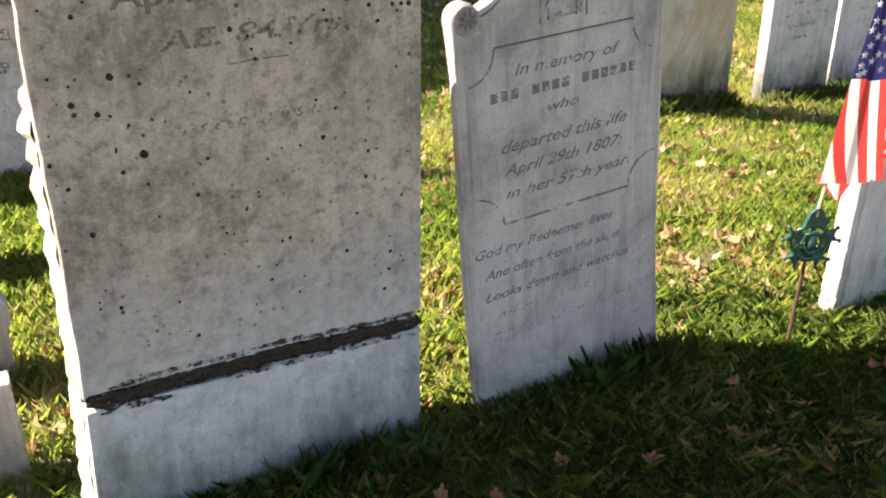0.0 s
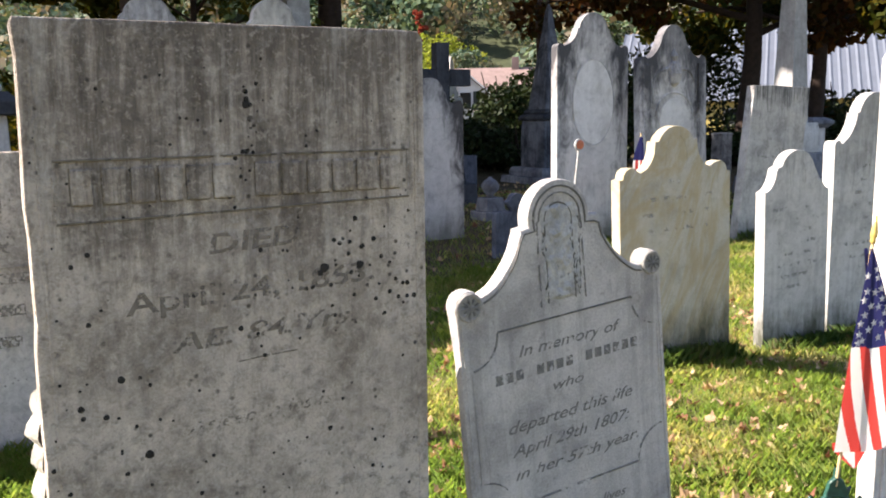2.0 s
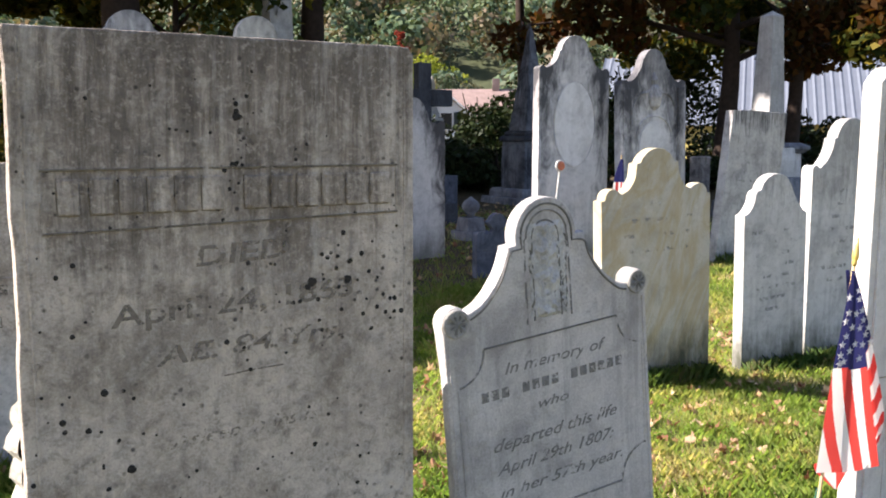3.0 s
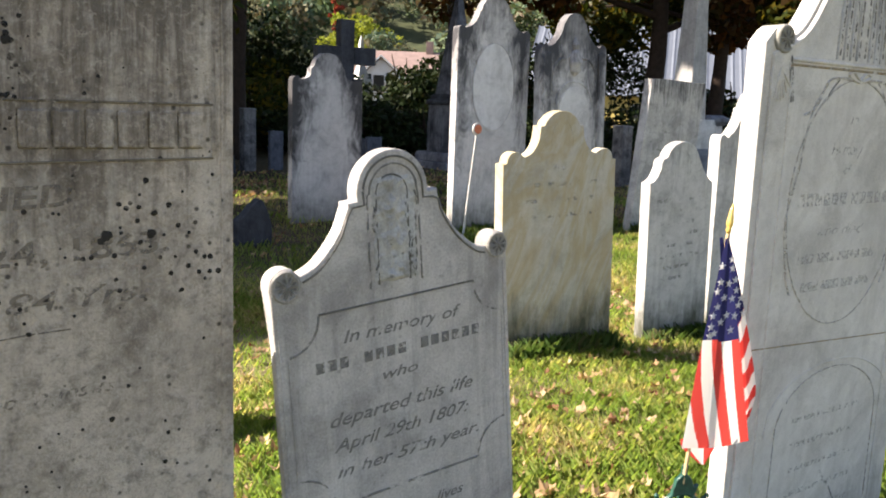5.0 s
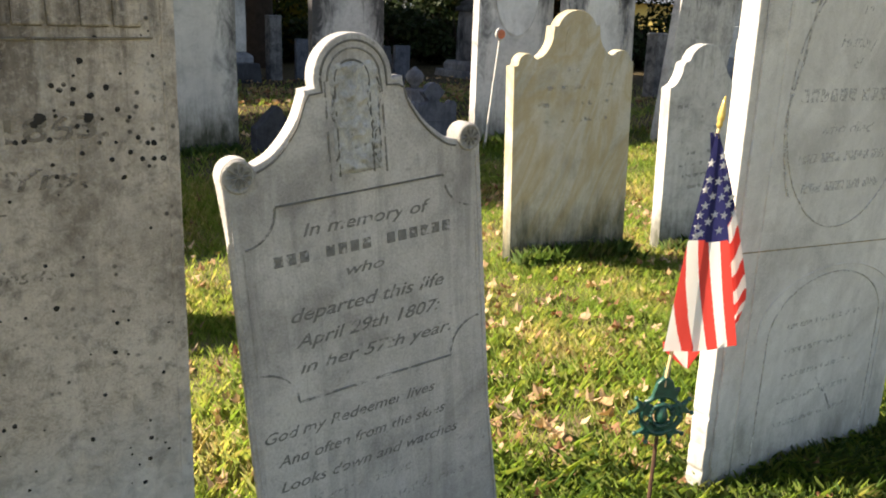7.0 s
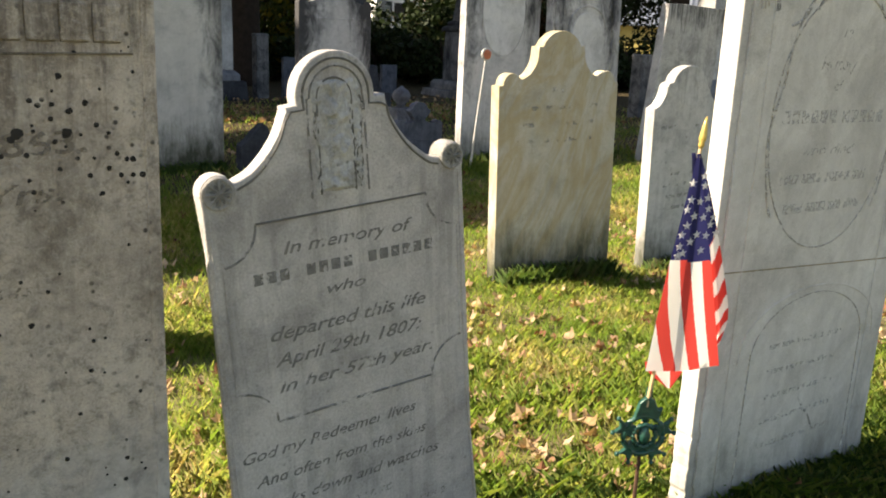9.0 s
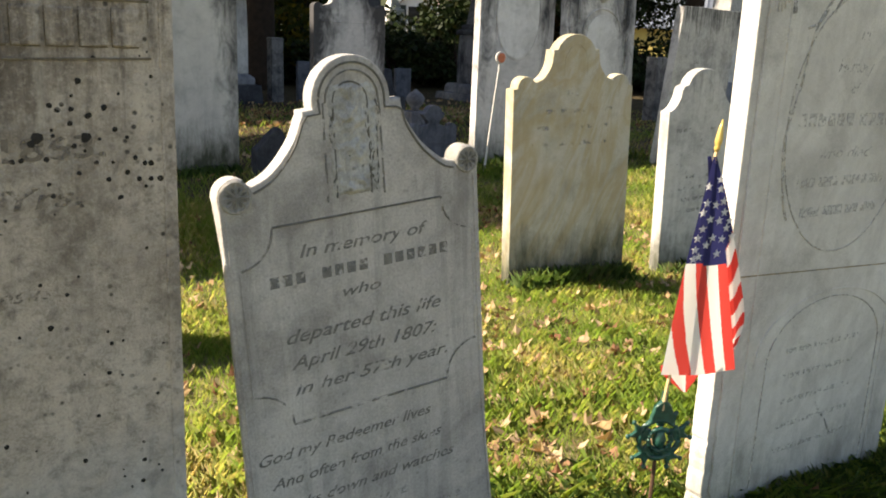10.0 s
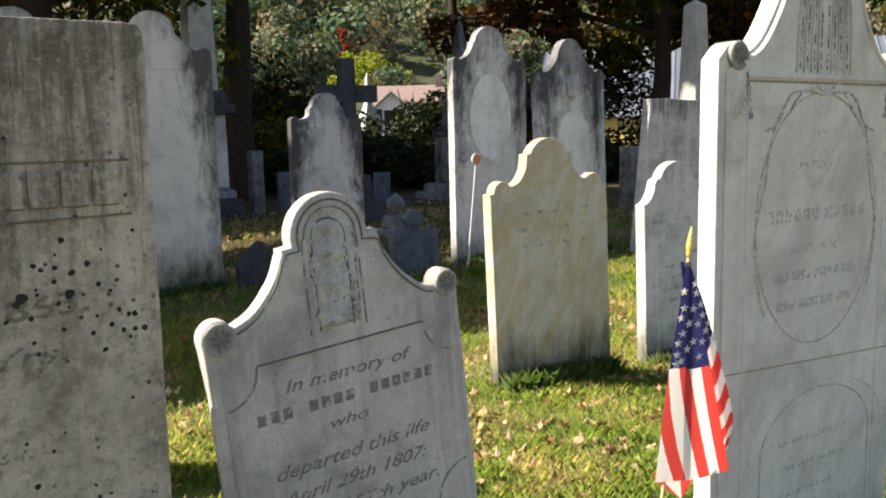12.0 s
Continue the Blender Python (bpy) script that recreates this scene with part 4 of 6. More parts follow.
# yellowed stone
def yellow_stone():
    st = headstone(3.735, 3.55, 0.004, -2.0, -4, "yellowed marble gravestone with arched top and small round shoulders")
    half = [(-0.388, -0.15), (-0.386, 1.03)] + [(-0.362, 1.034)] + arc(-0.305, 1.036, 0.056, 170, 35, 9) + curve_pts([(-0.246, 1.062), (-0.20, 1.085), (-0.16, 1.14), (-0.148, 1.20)], 5) + [(-0.146, 1.222), (-0.132, 1.222)] + arc(0, 1.165, 0.135, 155, 90, 10)
    part("slab", slab_bm(mirror(half), 0.075, 0.006), MAT_YELLOW, st)
    part("urn_outline", ridge(arc(0, 1.13, 0.075, 200, -20, 14, rz=0.12), 0.006, 0.002), MAT_YELLOW, st)
    rng = random.Random(21)
    letters("In", -0.05, 0.02, 0.985, 0.03, INK_WHITE, st)
    lined(st, INK_FAR, rng, -0.30, 0.30, 0.90, 3, 0.085, 0.022)
    return st


yellow_stone()


# two narrow stones standing side by side
def narrow_stone():
    st = headstone(4.795, 3.6, -0.085, -1.8, -1, "narrow white marble gravestone with a small arched top, mossy foot")
    half = [(-0.288, -0.15), (-0.286, 0.985)] + curve_pts([(-0.27, 0.988), (-0.235, 1.01), (-0.20, 1.06), (-0.19, 1.105)], 5) + [(-0.175, 1.125), (-0.158, 1.13)] + arc(-0.0, 1.09, 0.15, 160, 90, 10, rz=0.135)
    right = [(0.13, 1.16), (0.16, 1.10), (0.20, 1.04), (0.25, 0.985), (0.288, 0.962), (0.29, -0.15)]
    part("slab", slab_bm(half + arc(0.0, 1.09, 0.15, 84, 32, 8, rz=0.135) + right, 0.075, 0.006), MAT_SIDE, st)
    part("urn_outline", ridge(arc(0, 1.06, 0.07, 210, -30, 14, rz=0.11), 0.006, 0.002), MAT_SIDE, st)
    lined(st, INK_FAR, random.Random(31), -0.22, 0.22, 0.86, 8, 0.07, 0.022)
    return st


narrow_stone()


def taller_neighbour():
    st = headstone(5.60, 3.66, -0.15, -0.5, -1, "tall white marble gravestone with stepped arched top and scroll shoulders")
    half = [(-0.40, -0.15), (-0.40, 1.30)] + arc(-0.365, 1.30, 0.035, 180, 40, 7) + curve_pts([(-0.325, 1.315), (-0.26, 1.36), (-0.21, 1.43), (-0.19, 1.49)], 5) + [(-0.188, 1.51), (-0.165, 1.51)] + arc(0, 1.47, 0.17, 165, 90, 10)
    part("slab", slab_bm(mirror(half), 0.085, 0.006), MAT_SIDE, st)
    lined(st, INK_FAR, random.Random(37), -0.30, 0.30, 1.15, 9, 0.085, 0.024)
    return st


taller_neighbour()


def oval_stone():
    st = headstone(6.13, 7.2, 0.0, 0, 0, "large sooty white marble gravestone with a pale oval panel")
    half = [(-0.47, -0.15), (-0.468, 2.05)] + arc(-0.42, 2.045, 0.046, 170, 45, 8) + curve_pts([(-0.375, 2.07), (-0.30, 2.10), (-0.235, 2.17), (-0.21, 2.235)], 5) + [(-0.208, 2.25), (-0.188, 2.25)] + arc(0, 2.22, 0.19, 170, 90, 12)
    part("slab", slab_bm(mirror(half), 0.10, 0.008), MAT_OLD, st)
    bm = bmesh.new()
    outline = arc(-0.0, 1.50, 0.262, 0, 352, 44, rz=0.43)
    ctr = bm.verts.new((0, -0.006, 1.50))
    ring = [bm.verts.new((x, -0.006, z)) for x, z in outline]
    skirt = [bm.verts.new((x * 1.03, 0.003, 1.5 + (z - 1.5) * 1.02)) for x, z in outline]
    for k in range(len(ring)):
        j = (k + 1) % len(ring)
        bm.faces.new((ring[k], ring[j], ctr))
        bm.faces.new((skirt[k], skirt[j], ring[j], ring[k]))
    bmesh.ops.recalc_face_normals(bm, faces=bm.faces)
    part("oval_panel", bm, MAT_PANEL, st, "pale raised oval panel")
    part("oval_border", ridge(arc(0, 1.5, 0.275, 0, 352, 44, rz=0.445), 0.014, 0.006, closed=True), MAT_OLD, st)
    return st


oval_stone()


def draped_stone():
    st = headstone(7.13, 7.0, 0.0, -2.2, 0, "large sooty white marble gravestone with carved urn drapery and arched panel")
    half = [(-0.47, -0.15), (-0.47, 1.93)] + arc(-0.415, 1.93, 0.052, 175, 30, 8) + curve_pts([(-0.355, 1.955), (-0.28, 2.0), (-0.20, 2.09), (-0.165, 2.17)], 5) + [(-0.16, 2.20), (-0.14, 2.205)] + arc(0, 2.15, 0.155, 160, 90, 10)
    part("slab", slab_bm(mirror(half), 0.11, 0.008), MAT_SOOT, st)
    for s in (-1, 1):
        part("pilaster", box_bm(s * 0.40 - 0.055, s * 0.40 + 0.055, -0.022, 0.006, 0.0, 1.90, 0.008), MAT_SOOT, st)
        part("drapery_swag", ridge(curve_pts([(0, 1.92), (s * 0.1, 1.85), (s * 0.22, 1.82), (s * 0.3, 1.70), (s * 0.31, 1.5)], 6), 0.035, 0.014), MAT_SOOT, st)
    arch = [(-0.215, 0.2), (-0.215, 1.30)] + arc(0, 1.30, 0.215, 180, 0, 20, rz=0.24) + [(0.215, 0.2)]
    part("arched_panel", slab_bm(arch, 0.012, 0.003), MAT_PANEL, st, "pale arched panel").location = (0, -0.008, 0)
    part("arch_border", ridge([(x * 1.22, z + 0.06) for x, z in arch[1:-1]], 0.03, 0.012), MAT_SOOT, st)
    part("urn_carving", lathe_bm([(0.02, 1.66), (0.06, 1.70), (0.085, 1.80), (0.06, 1.90), (0.03, 1.93), (0.05, 1.98), (0.01, 2.06)], 14), MAT_SOOT, st)
    return st


draped_stone()


def leaning_block():
    st = headstone(7.98, 6.5, -0.02, 0.8, 0, "grey flat-topped gravestone with black run-down stains, leaning")
    part("slab", slab_bm([(-0.47, -0.15), (-0.27, 1.675), (0.0, 1.68), (0.3, 1.672), (0.62, 1.665), (0.44, -0.15)], 0.11, 0.008, 0.004), stone("stained_grey_block", (0.46, 0.45, 0.44), (0.31, 0.305, 0.30), (0.04, 0.04, 0.042), streak=0.2, blotch=0.4, top=0.95, height=1.74, foot=0.6, size=1.0), st)
    lined(st, INK_FAR, random.Random(47), -0.3, 0.3, 1.2, 4, 0.1, 0.03)
    return st


leaning_block()


def arched_white(x, y, w, h, label, seed, mat, name="gravestone", neck=0.17, lean=0.0, thick=0.10, step=0.32):
    """A big stone with an arched head between capped shoulders."""
    st = headstone(x, y, ground_z(x, y), lean, 0, label, name=name)
    s = h - step
    half = [(-w, -0.15), (-w, s + 0.0)] + arc(-w + 0.05, s, 0.05, 175, 35, 7) + curve_pts([(-w + 0.10, s + 0.015), (-w + 0.20, s + 0.05), (-neck - 0.03, s + 0.13), (-neck, s + 0.16)], 5) + arc(0, h - neck * 0.95, neck, 172, 90, 10, rz=neck * 0.95)
    part("slab", slab_bm(mirror(half), thick, 0.008), mat, st)
    part("head_line", ridge([(-w + 0.05, s - 0.14), (0, s - 0.14), (w - 0.05, s - 0.14)], 0.014, 0.005), mat, st)
    return st


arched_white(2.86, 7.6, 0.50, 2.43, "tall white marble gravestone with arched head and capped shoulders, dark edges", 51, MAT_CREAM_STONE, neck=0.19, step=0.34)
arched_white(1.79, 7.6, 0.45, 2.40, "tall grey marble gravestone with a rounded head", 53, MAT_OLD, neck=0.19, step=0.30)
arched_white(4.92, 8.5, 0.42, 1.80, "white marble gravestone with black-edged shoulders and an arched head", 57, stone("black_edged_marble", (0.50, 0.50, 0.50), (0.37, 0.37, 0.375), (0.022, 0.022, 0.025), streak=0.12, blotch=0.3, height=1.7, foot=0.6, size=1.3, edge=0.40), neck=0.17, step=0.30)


def plain_stone(x, y, h, w, t, label, mat, round_top=True, lean=0.0, turn=0.0, seed=0, tip=0.0, text=4):
    st = headstone(x, y, ground_z(x, y), lean, turn, label, tip=tip)
    if round_top:
        outline = [(-w, -0.15), (-w, h - w * 0.75)] + arc(0, h - w * 0.75, w, 180, 0, 18, rz=w * 0.75) + [(w, -0.15)]
    else:
        outline = [(-w, -0.15), (-w * 1.0, h), (-w * 0.4, h + 0.006), (w * 0.5, h - 0.004), (w, h), (w, -0.15)]
    part("slab", slab_bm(outline, t, 0.008, 0.004, seed), mat, st)
    if text:
        lined(st, INK_FAR, random.Random(60 + seed), -w * 0.75, w * 0.75, h - 0.35 * h, text, h * 0.1, h * 0.03)
    return st


# stones glimpsed beyond the tall slab's edge
far_left = plain_stone(0.08, 3.95, 1.265, 0.50, 0.08, "weathered grey marble gravestone with a square top and worn lettering", MAT_TALL, False, seed=1, text=0)
words(-0.1, 0.44, 1.02, 0.07, INK_FAINT, far_left, random.Random(3))
for k in range(4):
    words(-0.15 + 0.02 * k, 0.42, 0.86 - 0.13 * k, 0.045, INK_FAINT, far_left, random.Random(70 + k))
part("head_line", ridge([(-0.4, 0.80), (0.0, 0.80), (0.45, 0.80)], 0.012, 0.004), MAT_TALL, far_left)


def tablet(x, y, h, w, label, round_top):
    st = headstone(x, y, ground_z(x, y), 0, 0, label, group="small footstones", name="footstone")
    if round_top:
        outline = [(-w * 0.92, -0.1), (-w * 0.92, h * 0.45)] + arc(0, h * 0.62, w, 205, -25, 22, rz=h * 0.38) + [(w * 0.92, h * 0.45), (w * 0.92, -0.1)]
    else:
        outline = [(-w, -0.1), (-w, h), (w, h - 0.01), (w * 1.02, -0.1)]
    part("slab", slab_bm(outline, 0.07, 0.012), MAT_GREY, st)
    if round_top:
        part("raised_oval", ridge(arc(0, h * 0.6, w * 0.72, 0, 350, 28, rz=h * 0.28), 0.010, 0.006, closed=True), MAT_GREY, st)
    return st


tablet(0.10, 3.0, 0.31, 0.17, "small white marble footstone with a rounded head", True)
tablet(0.08, 2.3, 0.325, 0.165, "small white marble footstone with a rounded head", True)
tablet(0.04, 1.85, 0.262, 0.172, "low square-topped grey marble footstone", False)

# small stones in the middle distance
arched_white(5.11, 7.1, 0.26, 0.63, "small dark grey gravestone with a narrow rounded head", 59, MAT_BLUE, neck=0.09, step=0.22, thick=0.08)
rough_mark = headstone(3.58, 7.35, 0, 4, 0, "small rough dark stone marker with a pointed head")
part("slab", slab_bm([(-0.17, -0.15), (-0.175, 0.22), (-0.12, 0.27), (-0.05, 0.36), (0.02, 0.43), (0.06, 0.40), (0.12, 0.30), (0.16, 0.18), (0.18, -0.15)], 0.12, 0.012, 0.01, 3), MAT_DARK, rough_mark)
plain_stone(9.43, 15.0, 0.62, 0.17, 0.10, "low blue-grey square gravestone in shade", MAT_BLUE, False, seed=7, text=0)
plain_stone(7.33, 15.0, 0.72, 0.13, 0.10, "low blue-grey square gravestone in shade", MAT_BLUE, False, seed=8, text=0)


def square_post(x, y, h, a, label, mat):
    st = thing("stone_post", pose(x, y, ground_z(x, y)), label, "stone post", "boundary posts")
    part("shaft", taper_bm([(a, -0.2), (a * 0.97, h - 0.05)], 0.008), mat, st)
    part("cap", taper_bm([(a * 1.02, h - 0.049), (a * 1.02, h - 0.02), (a * 0.85, h)], 0.004), mat, st)
    return st


square_post(6.76, 15.0, 1.13, 0.115, "square dark weathered granite post", MAT_POST)
square_post(11.75, 10.6, 1.05, 0.125, "square dark weathered granite post", MAT_POST)


def urn_monument():
    st = thing("urn_monument", pose(6.6, 9.9, 0), "small weathered marble monument topped with a draped urn", "monument", "monuments")
    part("base", box_bm(-0.2, 0.2, -0.2, 0.2, -0.1, 0.12, 0.012), MAT_GRANITE, st)
    part("die", taper_bm([(0.15, 0.12), (0.13, 0.30)], 0.01), MAT_GRANITE, st)
    part("urn", lathe_bm([(0.06, 0.30), (0.05, 0.33), (0.11, 0.40), (0.125, 0.46), (0.09, 0.52), (0.04, 0.55), (0.012, 0.58)], 18), MAT_GRANITE, st, smooth=True)
    return st


urn_monument()


# ---- tall monuments ----
def obelisk(x, y, label, blocks, shaft, mats, turn=0.0, tip=0.25):
    st = thing("obelisk", pose(x, y, 0, 0, 0, turn), label, "obelisk", "monuments")
    for (a0, z0, a1, z1), m in zip(blocks, mats):
        part("base_block", taper_bm([(a0, z0), (a0, z0 + 0.6 * (z1 - z0)), (a1, z1)], 0.012), m, st)
    a0, z0, a1, z1 = shaft
    part("shaft", taper_bm([(a0, z0), (a1, z1 - tip), (0.012, z1)], 0.008), mats[-1], st)
    return st


obelisk(11.38, 15.0, "blackened marble spire on stepped stone base", [(0.74, -0.2, 0.72, 0.14), (0.60, 0.14, 0.56, 0.32), (0.42, 0.32, 0.40, 1.30), (0.46, 1.30, 0.40, 1.42), (0.38, 1.42, 0.33, 1.52)], (0.31, 1.52, 0.05, 3.68), [MAT_GRANITE, MAT_GRANITE, MAT_SPIRE, MAT_DARK, MAT_DARK, MAT_SPIRE], tip=0.12)
obelisk(12.68, 10.0, "slender white marble obelisk on a stepped base", [(0.62, -0.2, 0.60, 0.3), (0.48, 0.3, 0.45, 0.7), (0.36, 0.7, 0.33, 1.2)], (0.215, 1.2, 0.135, 3.48), [MAT_GRANITE, MAT_GRANITE, MAT_SIDE, MAT_SIDE], tip=0.09)
obelisk(5.83, 15.0, "tall white marble obelisk on a dark moulded cap and pale die", [(0.50, -0.2, 0.48, 0.32), (0.40, 0.32, 0.33, 0.50), (0.31, 0.50, 0.30, 1.78), (0.44, 1.78, 0.40, 1.96), (0.35, 1.96, 0.28, 2.18)], (0.235, 2.18, 0.16, 6.2), [MAT_DARK, MAT_GRANITE, MAT_SIDE, MAT_DARK, MAT_DARK, MAT_SIDE])
obelisk(0.52, 9.0, "white marble obelisk on a capped pedestal", [(0.42, -0.2, 0.40, 0.25), (0.25, 0.25, 0.24, 1.45), (0.36, 1.45, 0.26, 1.66), (0.22, 1.66, 0.18, 1.76)], (0.16, 1.76, 0.10, 4.6), [MAT_GRANITE, MAT_OLD, MAT_DARK, MAT_SIDE, MAT_SIDE])


def pedestal():
    st = thing("pedestal_tomb", pose(15.85, 12.0, 0), "square blue-grey pedestal monument with a moulded cap", "monument", "monuments")
    part("base", taper_bm([(0.36, -0.2), (0.34, 0.25)], 0.01), MAT_GRANITE, st)
    part("die", taper_bm([(0.22, 0.25), (0.21, 1.05)], 0.01), MAT_OLD, st)
    part("cap", taper_bm([(0.24, 1.05), (0.33, 1.14), (0.33, 1.2), (0.2, 1.27)], 0.006), MAT_GRANITE, st)


pedestal()


def stone_cross():
    st = thing("stone_cross", pose(7.06, 12.0, 0), "dark weathered granite cross on a stepped base", "cross", "monuments")
    part("base", taper_bm([(0.42, -0.2), (0.40, 0.35)], 0.012), MAT_DARK, st)
    part("plinth", taper_bm([(0.28, 0.35), (0.24, 0.75)], 0.012), MAT_DARK, st)
    part("upright", box_bm(-0.115, 0.115, -0.09, 0.09, 0.75, 2.52, 0.012), MAT_DARK, st)
    part("arm", box_bm(0.116, 0.50, -0.088, 0.088, 1.86, 2.12, 0.012), MAT_DARK, st)
    part("arm", box_bm(-0.50, -0.116, -0.088, 0.088, 1.86, 2.12, 0.012), MAT_DARK, st)


stone_cross()


def white_finial():
    st = thing("white_monument", pose(14.3, 24.0, 0), "small bright white marble monument with a pointed top", "monument", "monuments")
    part("die", taper_bm([(0.30, -0.2), (0.28, 0.9), (0.30, 1.6), (0.26, 2.0)], 0.01), MAT_PANEL, st)
    part("pinnacle", taper_bm([(0.20, 2.0), (0.10, 2.35), (0.06, 3.1), (0.012, 3.3)]), MAT_PANEL, st)


white_finial()


# ---- flag, medallion and marker rods ----
def star_bm(r):
    bm = bmesh.new()
    ring = [bm.verts.new((rr * math.sin(k * math.pi / 5), 0, rr * math.cos(k * math.pi / 5))) for k in range(10) for rr in ((r if k % 2 == 0 else r * 0.40),)]
    mid = bm.verts.new((0, -0.0006, 0))
    for k in range(10):
        bm.faces.new((ring[k], ring[(k + 1) % 10], mid))
    return bm


def cloth_panel(left, right, rows, cols, paint, wave, y_off):
    """A hanging piece of flag between two edges, (x, z) from top to bottom; paint(u, v) gives the colour."""
    bm = bmesh.new()
    l, r = curve_pts(left, 10), curve_pts(right, 10)
    at = lambda line, v: Vector(line[min(len(line) - 1, int(v * (len(line) - 1)))]).lerp(Vector(line[min(len(line) - 1, int(v * (len(line) - 1)) + 1)]), v * (len(line) - 1) % 1)
    grid = []
    for j in range(rows + 1):
        v = j / rows
        a, b = at(l, v), at(r, v)
        row = []
        for i in range(cols + 1):
            u = i / cols
            p = a.lerp(b, u)
            yy = y_off(u, v) + wave * v * math.sin(u * 7.5 + v * 1.5)
            row.append(bm.verts.new((p.x, yy, p.y)))
        grid.append(row)
    for j in range(rows):
        for i in range(cols):
            f = bm.faces.new((grid[j][i], grid[j][i + 1], grid[j + 1][i + 1], grid[j + 1][i]))
            f.material_index = paint((i + 0.5) / cols, (j + 0.5) / rows)
            f.smooth = True
    return bm, grid


def grave_flag():
    st = thing("flag", pose(2.108, 1.38, 0.45), "small striped flag on a wooden stick, hanging limp", "flag")
    o = Vector((2.108, 1.38, 0.45))
    tip = Vector((2.180, 1.370, 1.040)) - o
    part("stick", tube_bm([Vector((-0.002, 0.002, -0.02)), tip * 0.5, tip], [0.0045, 0.0045, 0.004], 8), MAT_DOWEL, st)
    fin = part("finial", lathe_bm([(0.004, 0), (0.0075, 0.008), (0.0055, 0.014), (0.0085, 0.02), (0.0085, 0.03), (0.005, 0.055), (0.0015, 0.072)], 12), MAT_GOLD, st, "gilt spear point", True)
    fin.location, fin.rotation_euler = tip, tip.to_track_quat("Z", "Y").to_euler()
    X, Z = lambda v: v - o.x, lambda v: v - o.z
    mats = [MAT_NAVY, MAT_RED, MAT_CREAM]
    hoist = [(X(2.168), Z(1.030)), (X(2.141), Z(0.905)), (X(2.115), Z(0.785)), (X(2.094), Z(0.66)), (X(2.075), Z(0.530))]
    fold = [(X(2.173), Z(1.030)), (X(2.215), Z(0.905)), (X(2.259), Z(0.775)), (X(2.297), Z(0.64)), (X(2.338), Z(0.495))]

    def front(u, v):
        if v < 0.497 + 0.018 * (u - 0.5):
            return 0
        k = (v - 0.5) * 2
        for a, b, colour in ((-0.25, 0.20, 2), (0.0, 0.33, 1), (0.22, 0.50, 2), (0.43, 0.68, 1), (0.72, 0.85, 2), (1.1, 1.1, 1)):
            if u < a + (b - a) * k:
                return colour

    bm, grid = cloth_panel(hoist, fold, 92, 130, front, 0.004, lambda u, v: -0.010 - 0.010 * v * math.sin(math.pi * u) - 0.004)
    seat = [grid[int(92 * v)][int(130 * max(u, 0.12))].co.copy() for v, u in ((0.14, 0.12), (0.21, 0.22), (0.26, 0.10), (0.29, 0.42), (0.333, 0.22), (0.37, 0.53), (0.375, 0.08), (0.412, 0.36), (0.446, 0.66), (0.425, 0.06), (0.458, 0.22), (0.47, 0.05), (0.225, 0.66), (0.30, 0.80), (0.385, 0.86))]
    fly = part("cloth_front", bm, mats, st, "blue canton above red and white stripes")
    mesh = star_bm(0.0115)
    first = None
    for p in seat:
        if first is None:
            first = part("star", mesh, MAT_CREAM, fly, "white star")
            s = first
        else:
            s = new("star", first.data)
            s.parent = fly
        s.location = (p.x, p.y - 0.0035, p.z)
        s.rotation_euler = (0, radians(20 * noise.noise(p * 40)), 0)
        s.scale = (1.35, 1, 1)
    edge = [(X(2.176), Z(1.030)), (X(2.232), Z(0.93)), (X(2.280), Z(0.829)), (X(2.330), Z(0.715)), (X(2.363), Z(0.616)), (X(2.345), Z(0.545))]
    inner = [(X(2.174), Z(1.028)), (X(2.20), Z(0.92)), (X(2.235), Z(0.815)), (X(2.27), Z(0.70)), (X(2.295), Z(0.60)), (X(2.30), Z(0.50))]

    def back(u, v):
        if v < 0.46 - 0.10 * u:
            return 0
        return 1 if int((v + 0.10 * u) * 13) % 2 else 2

    bm, grid = cloth_panel(inner, edge, 120, 24, back, 0.005, lambda u, v: -0.008 + 0.014 * v - 0.008 * u)
    seat = [grid[int(120 * v)][int(24 * u)].co.copy() for v, u in ((0.10, 0.7), (0.145, 0.55), (0.20, 0.66), (0.255, 0.55), (0.30, 0.85), (0.33, 0.5), (0.38, 0.8))]
    rear = part("cloth_fold", bm, mats, st, "folded-back side of the cloth, in its own shade")
    for p in seat:
        s = new("star", first.data)
        s.parent = rear
        s.location = (p.x, p.y - 0.003, p.z)
        s.scale = (1.3, 1, 1)
    bm, _ = cloth_panel(inner, edge, 60, 12, back, 0.004, lambda u, v: 0.008 + 0.014 * v - 0.008 * u)
    part("cloth_inner_fold", bm, mats, st)
    under_l = [(X(2.088), Z(0.545)), (X(2.10), Z(0.52)), (X(2.175), Z(0.462))]
    under_r = [(X(2.25), Z(0.545)), (X(2.235), Z(0.505)), (X(2.19), Z(0.457))]
    bm, _ = cloth_panel(under_l, under_r, 8, 12, lambda u, v: 1 if u < 0.2 or u > 0.55 else 2, 0.002, lambda u, v: 0.006)
    part("cloth_tail", bm, mats, st, "lower corner of the cloth")
    return st


grave_flag()


